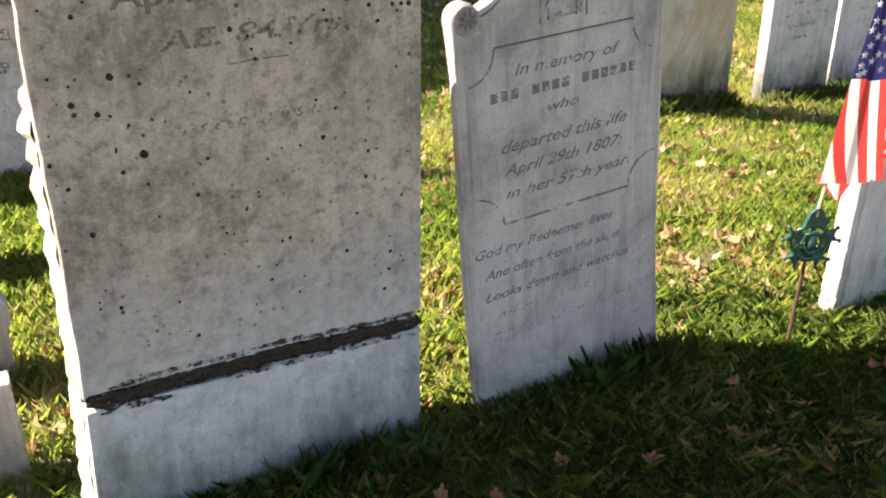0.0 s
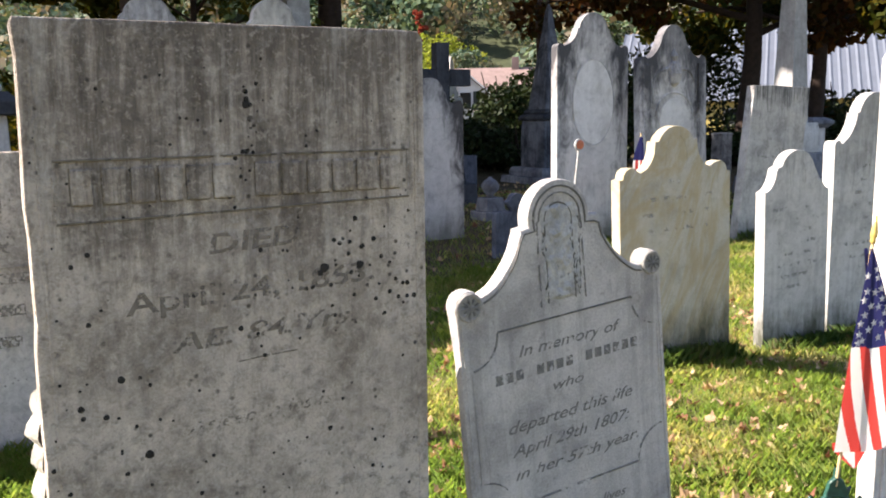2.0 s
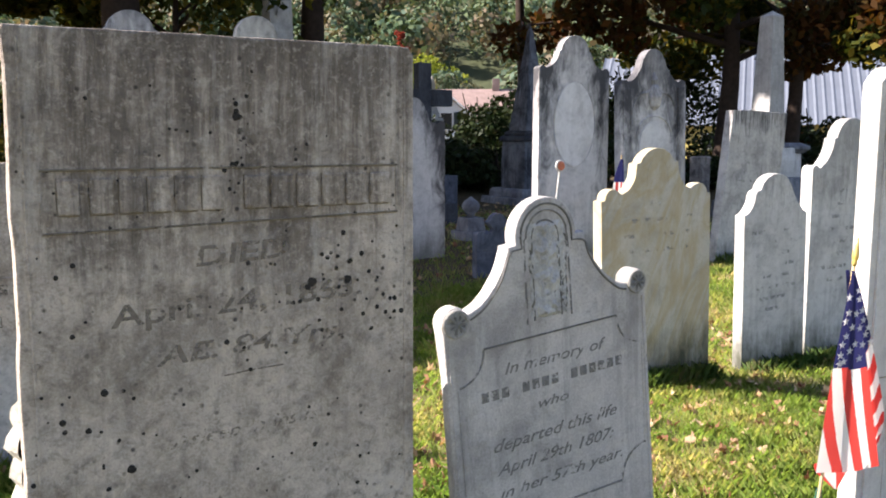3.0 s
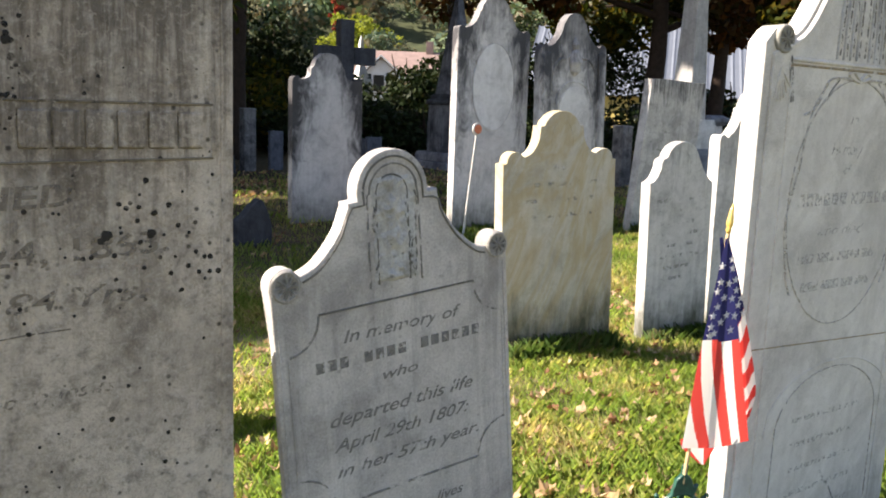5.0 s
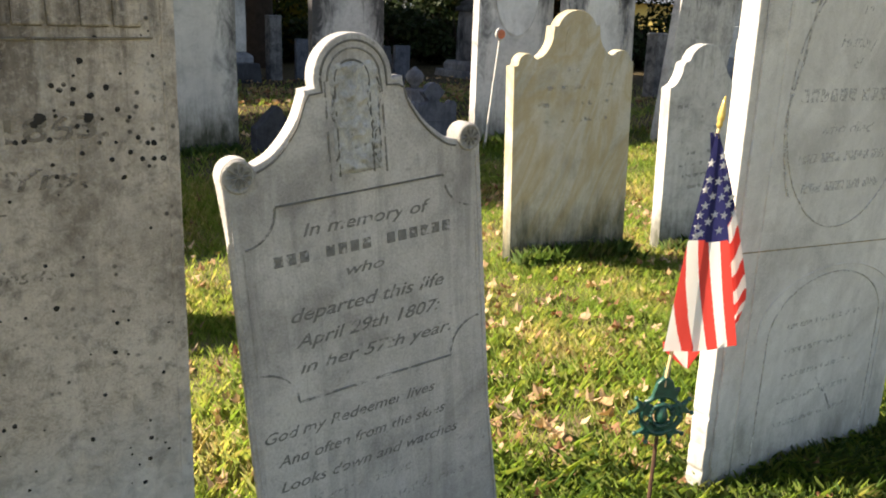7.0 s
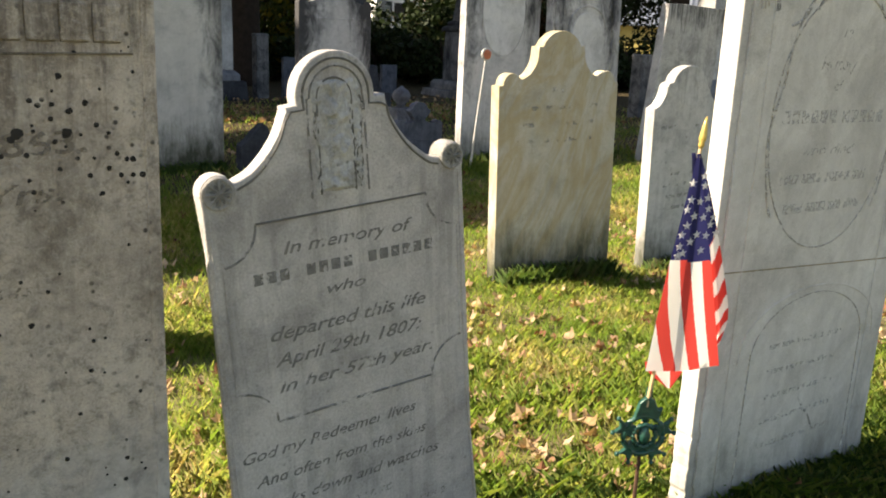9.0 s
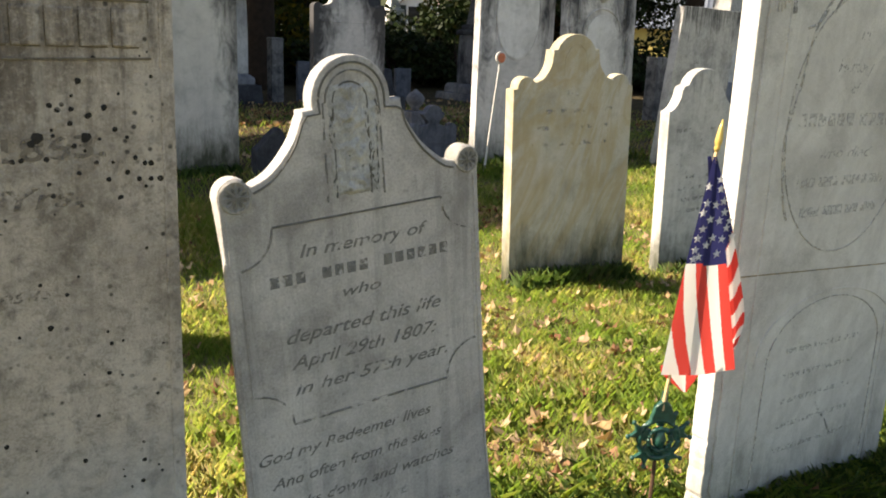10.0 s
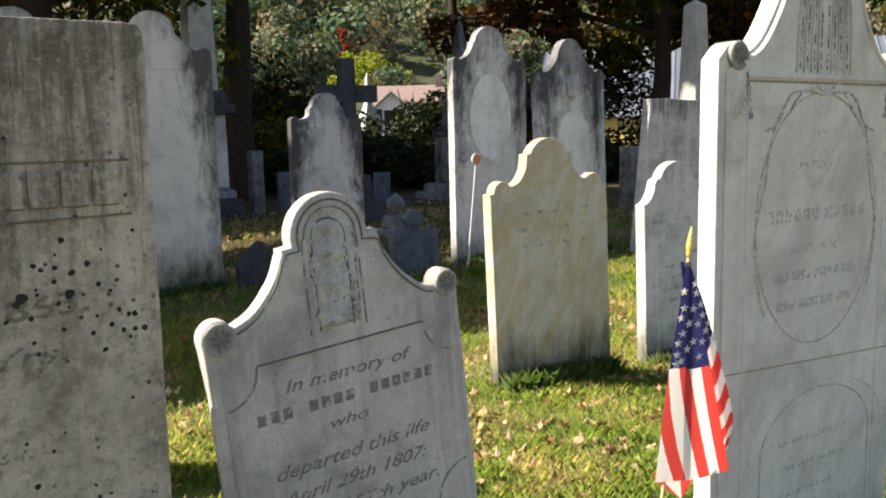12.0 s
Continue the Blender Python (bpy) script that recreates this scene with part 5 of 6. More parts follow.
def medallion():
    """A pierced iron badge on a rod: ring, star points, inner wreath, eagle crest."""
    st = thing("flag_holder", pose(2.095, 1.39, 0.0, 0, 2.0, -26), "dark green cast-iron veterans' flag holder on a rusty rod", "flag holder")
    zc = 0.357
    part("rod", tube_bm([(0.012, 0.012, -0.1), (0.004, 0.008, 0.15), (0, 0.004, 0.30)], [0.0055, 0.0055, 0.005], 8), MAT_RUST, st, "rusty iron rod")

    def ring(r, w, n, y, wob=0.0, k=0):
        return tube_bm([(r * math.cos(2 * math.pi * i / n) * (1 + wob * math.cos(k * 2 * math.pi * i / n)), y, zc + r * math.sin(2 * math.pi * i / n) * (1 + wob * math.cos(k * 2 * math.pi * i / n))) for i in range(n + 1)], [w] * (n + 1), 8)

    part("outer_ring", ring(0.049, 0.0070, 36, 0), MAT_BRONZE, st, smooth=True)
    part("wreath", ring(0.028, 0.0062, 48, -0.006, 0.06, 12), MAT_BRONZE, st, smooth=True)
    for k in range(1, 5):
        a = radians(90 + 72 * k)
        d, s = Vector((math.cos(a), 0, math.sin(a))), Vector((-math.sin(a), 0, math.cos(a)))
        c = Vector((0, 0, zc))
        bm = bmesh.new()
        pts = [c + d * 0.027 + s * 0.016, c + d * 0.054 + s * 0.013, c + d * 0.075 + s * 0.020, c + d * 0.063, c + d * 0.075 - s * 0.020, c + d * 0.054 - s * 0.013, c + d * 0.027 - s * 0.016]
        f = bm.faces.new([bm.verts.new(p + Vector((0, -0.005, 0))) for p in pts])
        got = bmesh.ops.extrude_face_region(bm, geom=[f])
        for v in [g for g in got["geom"] if isinstance(g, bmesh.types.BMVert)]:
            v.co.y += 0.011
        bmesh.ops.recalc_face_normals(bm, faces=bm.faces)
        bmesh.ops.bevel(bm, geom=bm.edges[:], offset=0.002, segments=1, affect="EDGES")
        part("star_point", bm, MAT_BRONZE, st)
        for sg in (-1, 1):
            knob = part("point_ball", lathe_bm([(0.001, -0.006), (0.005, -0.004), (0.006, 0), (0.005, 0.004), (0.001, 0.006)], 8), MAT_BRONZE, st, smooth=True)
            knob.location = c + d * 0.075 + s * 0.019 * sg + Vector((0, -0.001, 0))
    part("crest", lathe_bm([(0.004, zc - 0.022), (0.014, zc - 0.014), (0.017, zc + 0.002), (0.012, zc + 0.014), (0.010, zc + 0.024), (0.002, zc + 0.027)], 14), MAT_BRONZE, st, "raised boss", True).location = (0, -0.002, 0)
    part("base_plate", slab_bm([(-0.026, zc - 0.046), (-0.016, zc - 0.022), (0.016, zc - 0.022), (0.026, zc - 0.046), (0.012, zc - 0.058), (-0.012, zc - 0.058)], 0.010, 0.002), MAT_BRONZE, st)
    bm = slab_bm([(-0.030, zc + 0.038), (-0.020, zc + 0.082), (-0.008, zc + 0.094), (0.004, zc + 0.100), (0.018, zc + 0.088), (0.028, zc + 0.066), (0.040, zc + 0.070), (0.030, zc + 0.038), (0.0, zc + 0.046)], 0.014, 0.003)
    part("eagle_crest", bm, MAT_BRONZE, st).location = (0, -0.006, 0)
    part("stick_socket", tube_bm([(0.004, 0.012, zc + 0.03), (0.006, 0.010, zc + 0.115)], [0.009, 0.008], 10), MAT_BRONZE, st)
    return st


medallion()


def marker_rod():
    st = thing("marker_rod", pose(5.566, 6.9, 0.0), "thin pale metal rod with a round reddish reflector", "marker rod")
    part("rod", tube_bm([(0, 0, -0.1), (0.07, 0, 0.5), (0.135, 0, 1.03)], [0.012, 0.011, 0.010], 8), MAT_STEEL, st)
    d = part("reflector", lathe_bm([(0.052, -0.012), (0.060, -0.008), (0.060, 0.008), (0.052, 0.012)], 20), MAT_STEEL, st)
    d.location, d.rotation_euler = (0.137, -0.01, 1.085), (radians(90), 0, 0)
    e = part("reflector_disc", lathe_bm([(0.046, -0.010), (0.046, 0.010), (0.03, 0.014)], 20), MAT_ORANGE, st, "faded red disc")
    e.location, e.rotation_euler = (0.137, -0.013, 1.085), (radians(90), 0, 0)


marker_rod()


def small_flag():
    st = thing("flag", pose(6.22, 6.6, 0.0), "small furled flag on a stick beside a gravestone", "flag")
    part("stick", tube_bm([(0, 0, -0.1), (0.02, 0, 1.19)], [0.008, 0.007], 8), MAT_DOWEL, st)
    bm, _ = cloth_panel([(0.0, 1.15), (-0.07, 0.97), (-0.09, 0.72)], [(0.04, 1.15), (0.06, 0.97), (0.06, 0.68)], 20, 10, lambda u, v: 0 if v < 0.62 else (1 if int(u * 5) % 2 else 2), 0.01, lambda u, v: -0.01)
    part("cloth", bm, [MAT_NAVY, MAT_RED, MAT_CREAM], st)


small_flag()


# ---- trees ----
def leaf_cloud(name, centres, count, size, mat, parent, seed, squash=0.8, label=""):
    """A crown of many small bent leaves in uneven clumps."""
    g = np.random.default_rng(seed)
    c = np.array([p for p, _ in centres])
    r = np.array([q for _, q in centres])
    pick = g.choice(len(c), count, p=r ** 2 / (r ** 2).sum())
    d = g.normal(size=(count, 3))
    d /= np.linalg.norm(d, axis=1)[:, None]
    rad = r[pick] * g.uniform(0.35, 1.05, count) ** 0.6
    p = c[pick] + d * rad[:, None] * np.array([1, 1, squash])
    a = g.normal(size=(count, 3))
    a /= np.linalg.norm(a, axis=1)[:, None]
    b = np.cross(a, g.normal(size=(count, 3)))
    b /= np.linalg.norm(b, axis=1)[:, None]
    n = np.cross(a, b)
    s = size * g.uniform(0.6, 1.4, count)[:, None]
    v = np.stack([p - a * s, p + b * s * 0.55 + n * s * 0.15, p + a * s, p - b * s * 0.55 + n * s * 0.15], 1).reshape(-1, 3)
    return quads(name, v, mat, parent, label)


def quads(name, v, mat, parent=None, label="", k=4):
    me = bpy.data.meshes.new(name)
    n = len(v) // k
    me.vertices.add(n * k)
    me.vertices.foreach_set("co", np.ascontiguousarray(v, dtype=np.float32).ravel())
    me.loops.add(n * k)
    me.loops.foreach_set("vertex_index", np.arange(n * k, dtype=np.int32))
    me.polygons.add(n)
    me.polygons.foreach_set("loop_start", np.arange(0, n * k, k, dtype=np.int32))
    me.update(calc_edges=True)
    me.validate()
    return dress(name, me, mat, parent, label)


def limb_tree(x, y, girth, height, label, mat, seed, spread=4.0, clear=3.2, leaves=7000, size=0.13, lean=0.0, droop=0.0):
    rng = random.Random(seed)
    st = thing("tree", pose(x, y, -0.05), label, "tree", "trees behind the graves")
    trunk = [(lean * z + 0.06 * math.sin(z * 0.9 + seed), 0.05 * math.cos(z * 1.1), z) for z in np.linspace(-0.2, height * 0.8, 14)]
    rad = [girth * (1.25 if i == 0 else 1.0) * (1 - 0.75 * i / 13) for i in range(14)]
    bm = tube_bm(trunk, rad, 18)
    for v in bm.verts:
        f = 1 + 0.10 * noise.noise((v.co.x * 7, v.co.y * 7, v.co.z * 2.2))
        v.co.x, v.co.y = v.co.x * f, v.co.y * f
    part("trunk", bm, MAT_BARK, st, smooth=True)
    clumps = []
    for k in range(13):
        a = 2.4 * k + rng.uniform(-0.3, 0.3)
        z0 = clear + (height * 0.75 - clear) * (k / 13)
        reach = spread * rng.uniform(0.65, 1.05) * (1 - 0.35 * k / 13)
        base = Vector((lean * z0, 0, z0))
        end = base + Vector((math.cos(a) * reach, math.sin(a) * reach, reach * rng.uniform(0.15, 0.5) - droop * reach))
        mid = base.lerp(end, 0.5) + Vector((0, 0, 0.25 * reach * 0.4))
        part("limb", tube_bm([base, mid, end], [girth * 0.34, girth * 0.2, 0.02], 8), MAT_BARK, st)
        for q in range(5):
            c = base.lerp(end, 0.45 + 0.14 * q) + Vector((rng.uniform(-0.6, 0.6), rng.uniform(-0.6, 0.6), rng.uniform(-0.5, 0.5)))
            clumps.append((tuple(c), rng.uniform(0.45, 0.95)))
    leaf_cloud("crown", clumps, leaves, size, mat, st, seed)
    return st


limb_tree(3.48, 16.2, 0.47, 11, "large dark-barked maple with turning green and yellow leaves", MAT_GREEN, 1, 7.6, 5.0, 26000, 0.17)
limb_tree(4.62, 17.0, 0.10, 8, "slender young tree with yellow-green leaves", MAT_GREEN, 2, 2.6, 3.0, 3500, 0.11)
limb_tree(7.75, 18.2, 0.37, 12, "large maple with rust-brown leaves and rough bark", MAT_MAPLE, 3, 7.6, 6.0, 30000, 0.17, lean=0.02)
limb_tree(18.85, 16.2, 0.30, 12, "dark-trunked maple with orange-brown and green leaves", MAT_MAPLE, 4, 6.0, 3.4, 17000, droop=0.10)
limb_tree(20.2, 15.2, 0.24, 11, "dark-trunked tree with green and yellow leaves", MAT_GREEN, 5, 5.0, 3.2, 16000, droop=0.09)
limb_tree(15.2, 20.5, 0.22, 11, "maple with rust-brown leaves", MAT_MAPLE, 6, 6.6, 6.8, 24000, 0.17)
# Unseen trees left of the view, added to cast shade and block sky
limb_tree(-4.6, 12.8, 0.3, 10, "unseen broad maple added to cast shade, rust-brown leaves", MAT_MAPLE, 8, 3.3, 4.6, 26000, 0.20)
limb_tree(0.75, 15.0, 0.3, 11, "unseen broad maple added to cast shade, rust-brown leaves", MAT_MAPLE, 9, 3.4, 5.8, 20000, 0.18)
# This one and the next are set to shade trunks and hedge too
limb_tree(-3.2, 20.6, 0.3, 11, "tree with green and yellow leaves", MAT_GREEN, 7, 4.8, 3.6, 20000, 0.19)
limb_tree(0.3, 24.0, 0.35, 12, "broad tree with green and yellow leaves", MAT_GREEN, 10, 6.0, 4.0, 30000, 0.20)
# One more unseen tree, added to fill a gap in that shade
limb_tree(-6.7, 11.5, 0.3, 10, "unseen broad maple added to cast shade, rust-brown leaves", MAT_MAPLE, 11, 2.3, 4.4, 18000, 0.19)


def shrub(x, y, rx, h, label, mat, seed, leaves=4000, size=0.09):
    rng = random.Random(seed)
    st = thing("shrub", pose(x, y, -0.05), label, "shrub", "shrubs")
    clumps = []
    for k in range(7):
        a = rng.uniform(0, 6.28)
        e = Vector((math.cos(a) * rx * rng.uniform(0.2, 0.7), math.sin(a) * rx * rng.uniform(0.2, 0.7), h * rng.uniform(0.6, 0.9)))
        part("stem", tube_bm([(0, 0, 0), e * 0.5, e], [0.05, 0.035, 0.012], 6), MAT_BARK, st)
    for k in range(26):
        a, q = rng.uniform(0, 6.28), rng.random() ** 0.5
        clumps.append(((math.cos(a) * rx * q, math.sin(a) * rx * q, h * (0.15 + 0.75 * rng.random() * (1 - 0.45 * q))), rng.uniform(0.25, 0.45) * h * 0.55))
    leaf_cloud("crown", clumps, leaves, size, mat, st, seed)
    return st


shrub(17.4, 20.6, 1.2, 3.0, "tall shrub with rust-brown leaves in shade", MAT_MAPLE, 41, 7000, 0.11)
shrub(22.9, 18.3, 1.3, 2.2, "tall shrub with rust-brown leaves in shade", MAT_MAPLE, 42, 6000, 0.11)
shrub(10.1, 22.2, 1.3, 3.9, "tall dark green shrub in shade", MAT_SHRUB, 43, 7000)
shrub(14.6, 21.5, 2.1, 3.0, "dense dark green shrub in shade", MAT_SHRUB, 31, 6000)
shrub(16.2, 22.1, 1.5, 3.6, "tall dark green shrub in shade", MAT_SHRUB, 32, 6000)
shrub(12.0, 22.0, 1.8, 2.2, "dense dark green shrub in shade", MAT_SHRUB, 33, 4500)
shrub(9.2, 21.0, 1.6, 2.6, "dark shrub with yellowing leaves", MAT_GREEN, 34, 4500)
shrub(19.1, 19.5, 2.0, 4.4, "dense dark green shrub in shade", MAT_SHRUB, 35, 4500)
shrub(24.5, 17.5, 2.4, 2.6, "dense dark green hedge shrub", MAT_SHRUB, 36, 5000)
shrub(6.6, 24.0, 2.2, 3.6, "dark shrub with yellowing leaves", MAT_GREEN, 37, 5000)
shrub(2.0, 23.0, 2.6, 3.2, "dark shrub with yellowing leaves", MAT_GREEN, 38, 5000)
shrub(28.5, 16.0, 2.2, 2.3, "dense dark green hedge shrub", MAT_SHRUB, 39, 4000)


# Hedge row added as a dark band over the lit ground behind
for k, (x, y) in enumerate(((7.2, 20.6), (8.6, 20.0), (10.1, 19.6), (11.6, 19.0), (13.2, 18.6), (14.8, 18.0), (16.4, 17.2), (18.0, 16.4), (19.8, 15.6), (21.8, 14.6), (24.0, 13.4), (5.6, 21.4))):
    shrub(x, y, 1.25, 1.5 + 0.25 * math.sin(k * 2.3), "low dark green hedge shrub added to darken the gap", MAT_SHRUB, 140 + k, 3000, 0.08)


# ---- buildings beyond the churchyard ----
def gable_house():
    st = thing("house", pose(36.6, 59.5, -0.2, 0, 0, -34), "white clapboard house with dark shutters and a faded red roof", "house", kind="")
    def prism(x0, x1, y0, y1, z0, ze, zr, axis, over=0.0):
        bm = bmesh.new()
        if axis == "x":
            ym = (y0 + y1) / 2
            pts = [(x0, y0, z0), (x1, y0, z0), (x1, y1, z0), (x0, y1, z0), (x0, y0, ze), (x1, y0, ze), (x1, y1, ze), (x0, y1, ze), (x0, ym, zr), (x1, ym, zr)]
            fs = [(0, 1, 5, 4), (2, 3, 7, 6), (1, 2, 6, 9, 5), (3, 0, 4, 8, 7), (4, 5, 9, 8), (6, 7, 8, 9), (3, 2, 1, 0)]
        else:
            xm = (x0 + x1) / 2
            pts = [(x0, y0, z0), (x1, y0, z0), (x1, y1, z0), (x0, y1, z0), (x0, y0, ze), (x1, y0, ze), (x1, y1, ze), (x0, y1, ze), (xm, y0, zr), (xm, y1, zr)]
            fs = [(0, 1, 5, 8, 4), (2, 3, 7, 9, 6), (1, 2, 6, 5), (3, 0, 4, 7), (4, 8, 9, 7), (8, 5, 6, 9), (3, 2, 1, 0)]
        vs = [bm.verts.new(p) for p in pts]
        for f in fs:
            bm.faces.new([vs[i] for i in f])
        bmesh.ops.recalc_face_normals(bm, faces=bm.faces)
        return bm
    part("wall", prism(-1.9, 7.0, 1.5, 9.0, 0, 3.4, 5.55, "x"), MAT_CLAP, st)
    def roof_plane(p0, p1, p2, p3, t=0.12):
        bm = bmesh.new()
        f = bm.faces.new([bm.verts.new(p) for p in (p0, p1, p2, p3)])
        got = bmesh.ops.extrude_face_region(bm, geom=[f])
        for v in [g for g in got["geom"] if isinstance(g, bmesh.types.BMVert)]:
            v.co.z += t
        bmesh.ops.recalc_face_normals(bm, faces=bm.faces)
        return bm
    part("roof", roof_plane((-2.2, 1.1, 3.22), (7.3, 1.1, 3.22), (7.3, 5.25, 5.62), (-2.2, 5.25, 5.62)), MAT_ROOF, st, "faded red roof")
    part("roof", roof_plane((-2.2, 9.4, 3.22), (7.3, 9.4, 3.22), (7.3, 5.25, 5.62), (-2.2, 5.25, 5.62)), MAT_ROOF, st, "faded red roof")
    part("gable_wall", prism(-1.6, 1.9, -1.5, 3.0, 0, 3.3, 4.8, "y"), MAT_CLAP, st)
    part("gable_roof", roof_plane((-1.85, -1.8, 3.15), (0.15, -1.8, 4.9), (0.15, 4.0, 4.9), (-1.85, 4.0, 3.15)), MAT_ROOF, st)
    part("gable_roof", roof_plane((2.15, -1.8, 3.15), (0.15, -1.8, 4.9), (0.15, 4.0, 4.9), (2.15, 4.0, 3.15)), MAT_ROOF, st)
    part("rake_board", roof_plane((-1.9, -1.86, 3.10), (0.15, -1.86, 4.90), (0.15, -1.80, 4.90), (-1.9, -1.80, 3.10), 0.16), MAT_CLAP, st)
    part("rake_board", roof_plane((2.2, -1.86, 3.10), (0.15, -1.86, 4.90), (0.15, -1.80, 4.90), (2.2, -1.80, 3.10), 0.16), MAT_CLAP, st)
    w = part("window", box_bm(-0.5, 0.5, -1.56, -1.48, 2.2, 3.6), MAT_CLAP, st)
    part("pane", box_bm(-0.42, 0.42, -1.58, -1.56, 2.28, 3.52), MAT_GLASS, w)
    for x in (-0.85, 0.85):
        part("shutter", box_bm(x - 0.27, x + 0.27, -1.57, -1.50, 2.2, 3.6, 0.01), MAT_SHUT, st)
    part("chimney", box_bm(3.6, 4.2, 4.9, 5.5, 5.2, 6.6), MAT_ROOF, st)


gable_house()


def metal_barn():
    st = thing("barn", pose(46.0, 33.0, -0.3, 0, 0, -50), "low yellow building with a broad ribbed metal roof", "building")
    part("wall", box_bm(-13, 13, 0, 0.3, 0, 2.5), MAT_OCHRE, st)
    part("wall", box_bm(-13, -12.7, 0.3, 11.7, 0, 2.5), MAT_OCHRE, st)
    part("wall", box_bm(12.7, 13, 0.3, 11.7, 0, 2.5), MAT_OCHRE, st)
    part("wall", box_bm(-13, 13, 11.7, 12, 0, 2.5), MAT_OCHRE, st)
    bm = bmesh.new()
    n = 52
    lo, hi = (-0.5, 2.45), (6.0, 7.2)
    for (y0, z0), (y1, z1) in ((lo, hi), ((12.5, 2.45), hi)):
        rows = []
        for i in range(n * 4 + 1):
            x = -13.4 + 26.8 * i / (n * 4)
            up = 0.07 if i % 4 == 0 else 0.0
            rows.append((bm.verts.new((x, y0, z0 + up)), bm.verts.new((x, y1, z1 + up))))
        for a, b in zip(rows, rows[1:]):
            bm.faces.new((a[0], b[0], b[1], a[1]))
    bmesh.ops.recalc_face_normals(bm, faces=bm.faces)
    part("roof", bm, MAT_METAL, st, "pale blue-grey standing-seam metal roof")
    for x in (-10.5, -6, -1, 4, 9):
        w = part("window", box_bm(x - 0.55, x + 0.55, -0.06, -0.002, 1.0, 2.0, 0.01), MAT_CLAP, st)
        part("pane", box_bm(x - 0.45, x + 0.45, -0.08, -0.06, 1.1, 1.9), MAT_GLASS, w)
    part("gable_end", slab_bm([(0.0, 2.5), (6.0, 7.15), (12.0, 2.5)], 0.2, 0.0), MAT_OCHRE, st).matrix_local = pose(-13, 0, 0, 0, 0, 90)


metal_barn()


# ---- wooded hill ----
def hill_z(d, s):
    """Height of the hill d metres ahead of the churchyard, s metres to the side."""
    t = min(max((d - 95) / 260, 0), 1)
    return 78 * t * t * (3 - 2 * t) * (1 + 0.10 * math.sin(s * 0.012 + 1.0)) - 0.4


AHEAD, SIDE = Vector((0.559, 0.829, 0)), Vector((0.829, -0.559, 0))


def hill():
    ds, ss = np.linspace(92, 460, 40), np.linspace(-330, 330, 60)
    verts = [tuple(AHEAD * d + SIDE * s + Vector((0, 0, hill_z(d, s) + 1.5 * noise.noise((d * 0.05, s * 0.05, 0))))) for d in ds for s in ss]
    w = len(ss)
    faces = [(j * w + i, j * w + i + 1, (j + 1) * w + i + 1, (j + 1) * w + i) for j in range(len(ds) - 1) for i in range(w - 1)]
    me = bpy.data.meshes.new("hill")
    me.from_pydata(verts, [], faces)
    tagged(dress("hill", me, MAT_UNDER, smooth=True), "wooded hillside beyond the village", "hill", kind="structure")


hill()


def far_woods():
    """Crowns on the hill, each a tuft of leaf clumps with an uneven outline."""
    g = np.random.default_rng(77)
    out = []
    for _ in range(1200):
        d, s = 95 + 250 * g.random() ** 1.3, g.uniform(-150, 150)
        h = g.uniform(7, 13)
        w = h * g.uniform(0.32, 0.5)
        base = np.array(AHEAD * d + SIDE * s) + np.array([0, 0, hill_z(d, s)])
        if d < 150 and abs(s + 12) < 16:
            continue
        k = 320
        u = g.normal(size=(k, 3))
        u /= np.linalg.norm(u, axis=1)[:, None]
        p = base + u * np.array([w, w, h * 0.5]) * g.uniform(0.45, 1.05, k)[:, None] + np.array([0, 0, h * 0.58])
        out_way = u + 0.35 * g.normal(size=(k, 3))
        a = np.cross(out_way, g.normal(size=(k, 3)))
        a /= np.linalg.norm(a, axis=1)[:, None]
        b = np.cross(a, out_way)
        b /= np.linalg.norm(b, axis=1)[:, None]
        sz = w * g.uniform(0.08, 0.16, k)[:, None]
        out.append(np.stack([p - a * sz, p + b * sz * 0.8, p + a * sz, p - b * sz * 0.8], 1).reshape(-1, 3))
    ob = quads("far_woods", np.concatenate(out), MAT_WOODS)
    tagged(ob, "autumn woods in green, gold and russet on the hillside", "woods", kind="stuff")


far_woods()


def field_tree(d, s, h, label, mat, seed, w=0.38):
    base = AHEAD * d + SIDE * s
    st = thing("tree", pose(base.x, base.y, hill_z(d, s) if d > 95 else -0.3), label, "tree", "trees by the village")
    part("trunk", tube_bm([(0, 0, -0.3), (0.1, 0, h * 0.4), (0, 0, h * 0.8)], [h * 0.03, h * 0.022, h * 0.008], 8), MAT_BARK, st)
    rng = random.Random(seed)
    cl = [((rng.gauss(0, h * w * 0.42), rng.gauss(0, h * w * 0.42), h * rng.uniform(0.35, 0.95)), h * rng.uniform(0.2, 0.42) * w) for _ in range(22)]
    leaf_cloud("crown", cl, 2600, h * 0.022, mat, st, seed)


field_tree(124, -9.2, 11.5, "bright yellow-green tree behind the houses", MAT_LIME, 61)
field_tree(150, -14.2, 10.5, "slim scarlet maple behind the houses", MAT_SCARLET, 62, w=0.10)
field_tree(78, -2.5, 7.5, "russet-brown tree by the house", MAT_WOODS, 63)
field_tree(72, 6.5, 8.5, "green tree beside the house", MAT_SHRUB, 64)
field_tree(70, -16.0, 9.0, "russet and green tree beyond the graves", MAT_WOODS, 65)


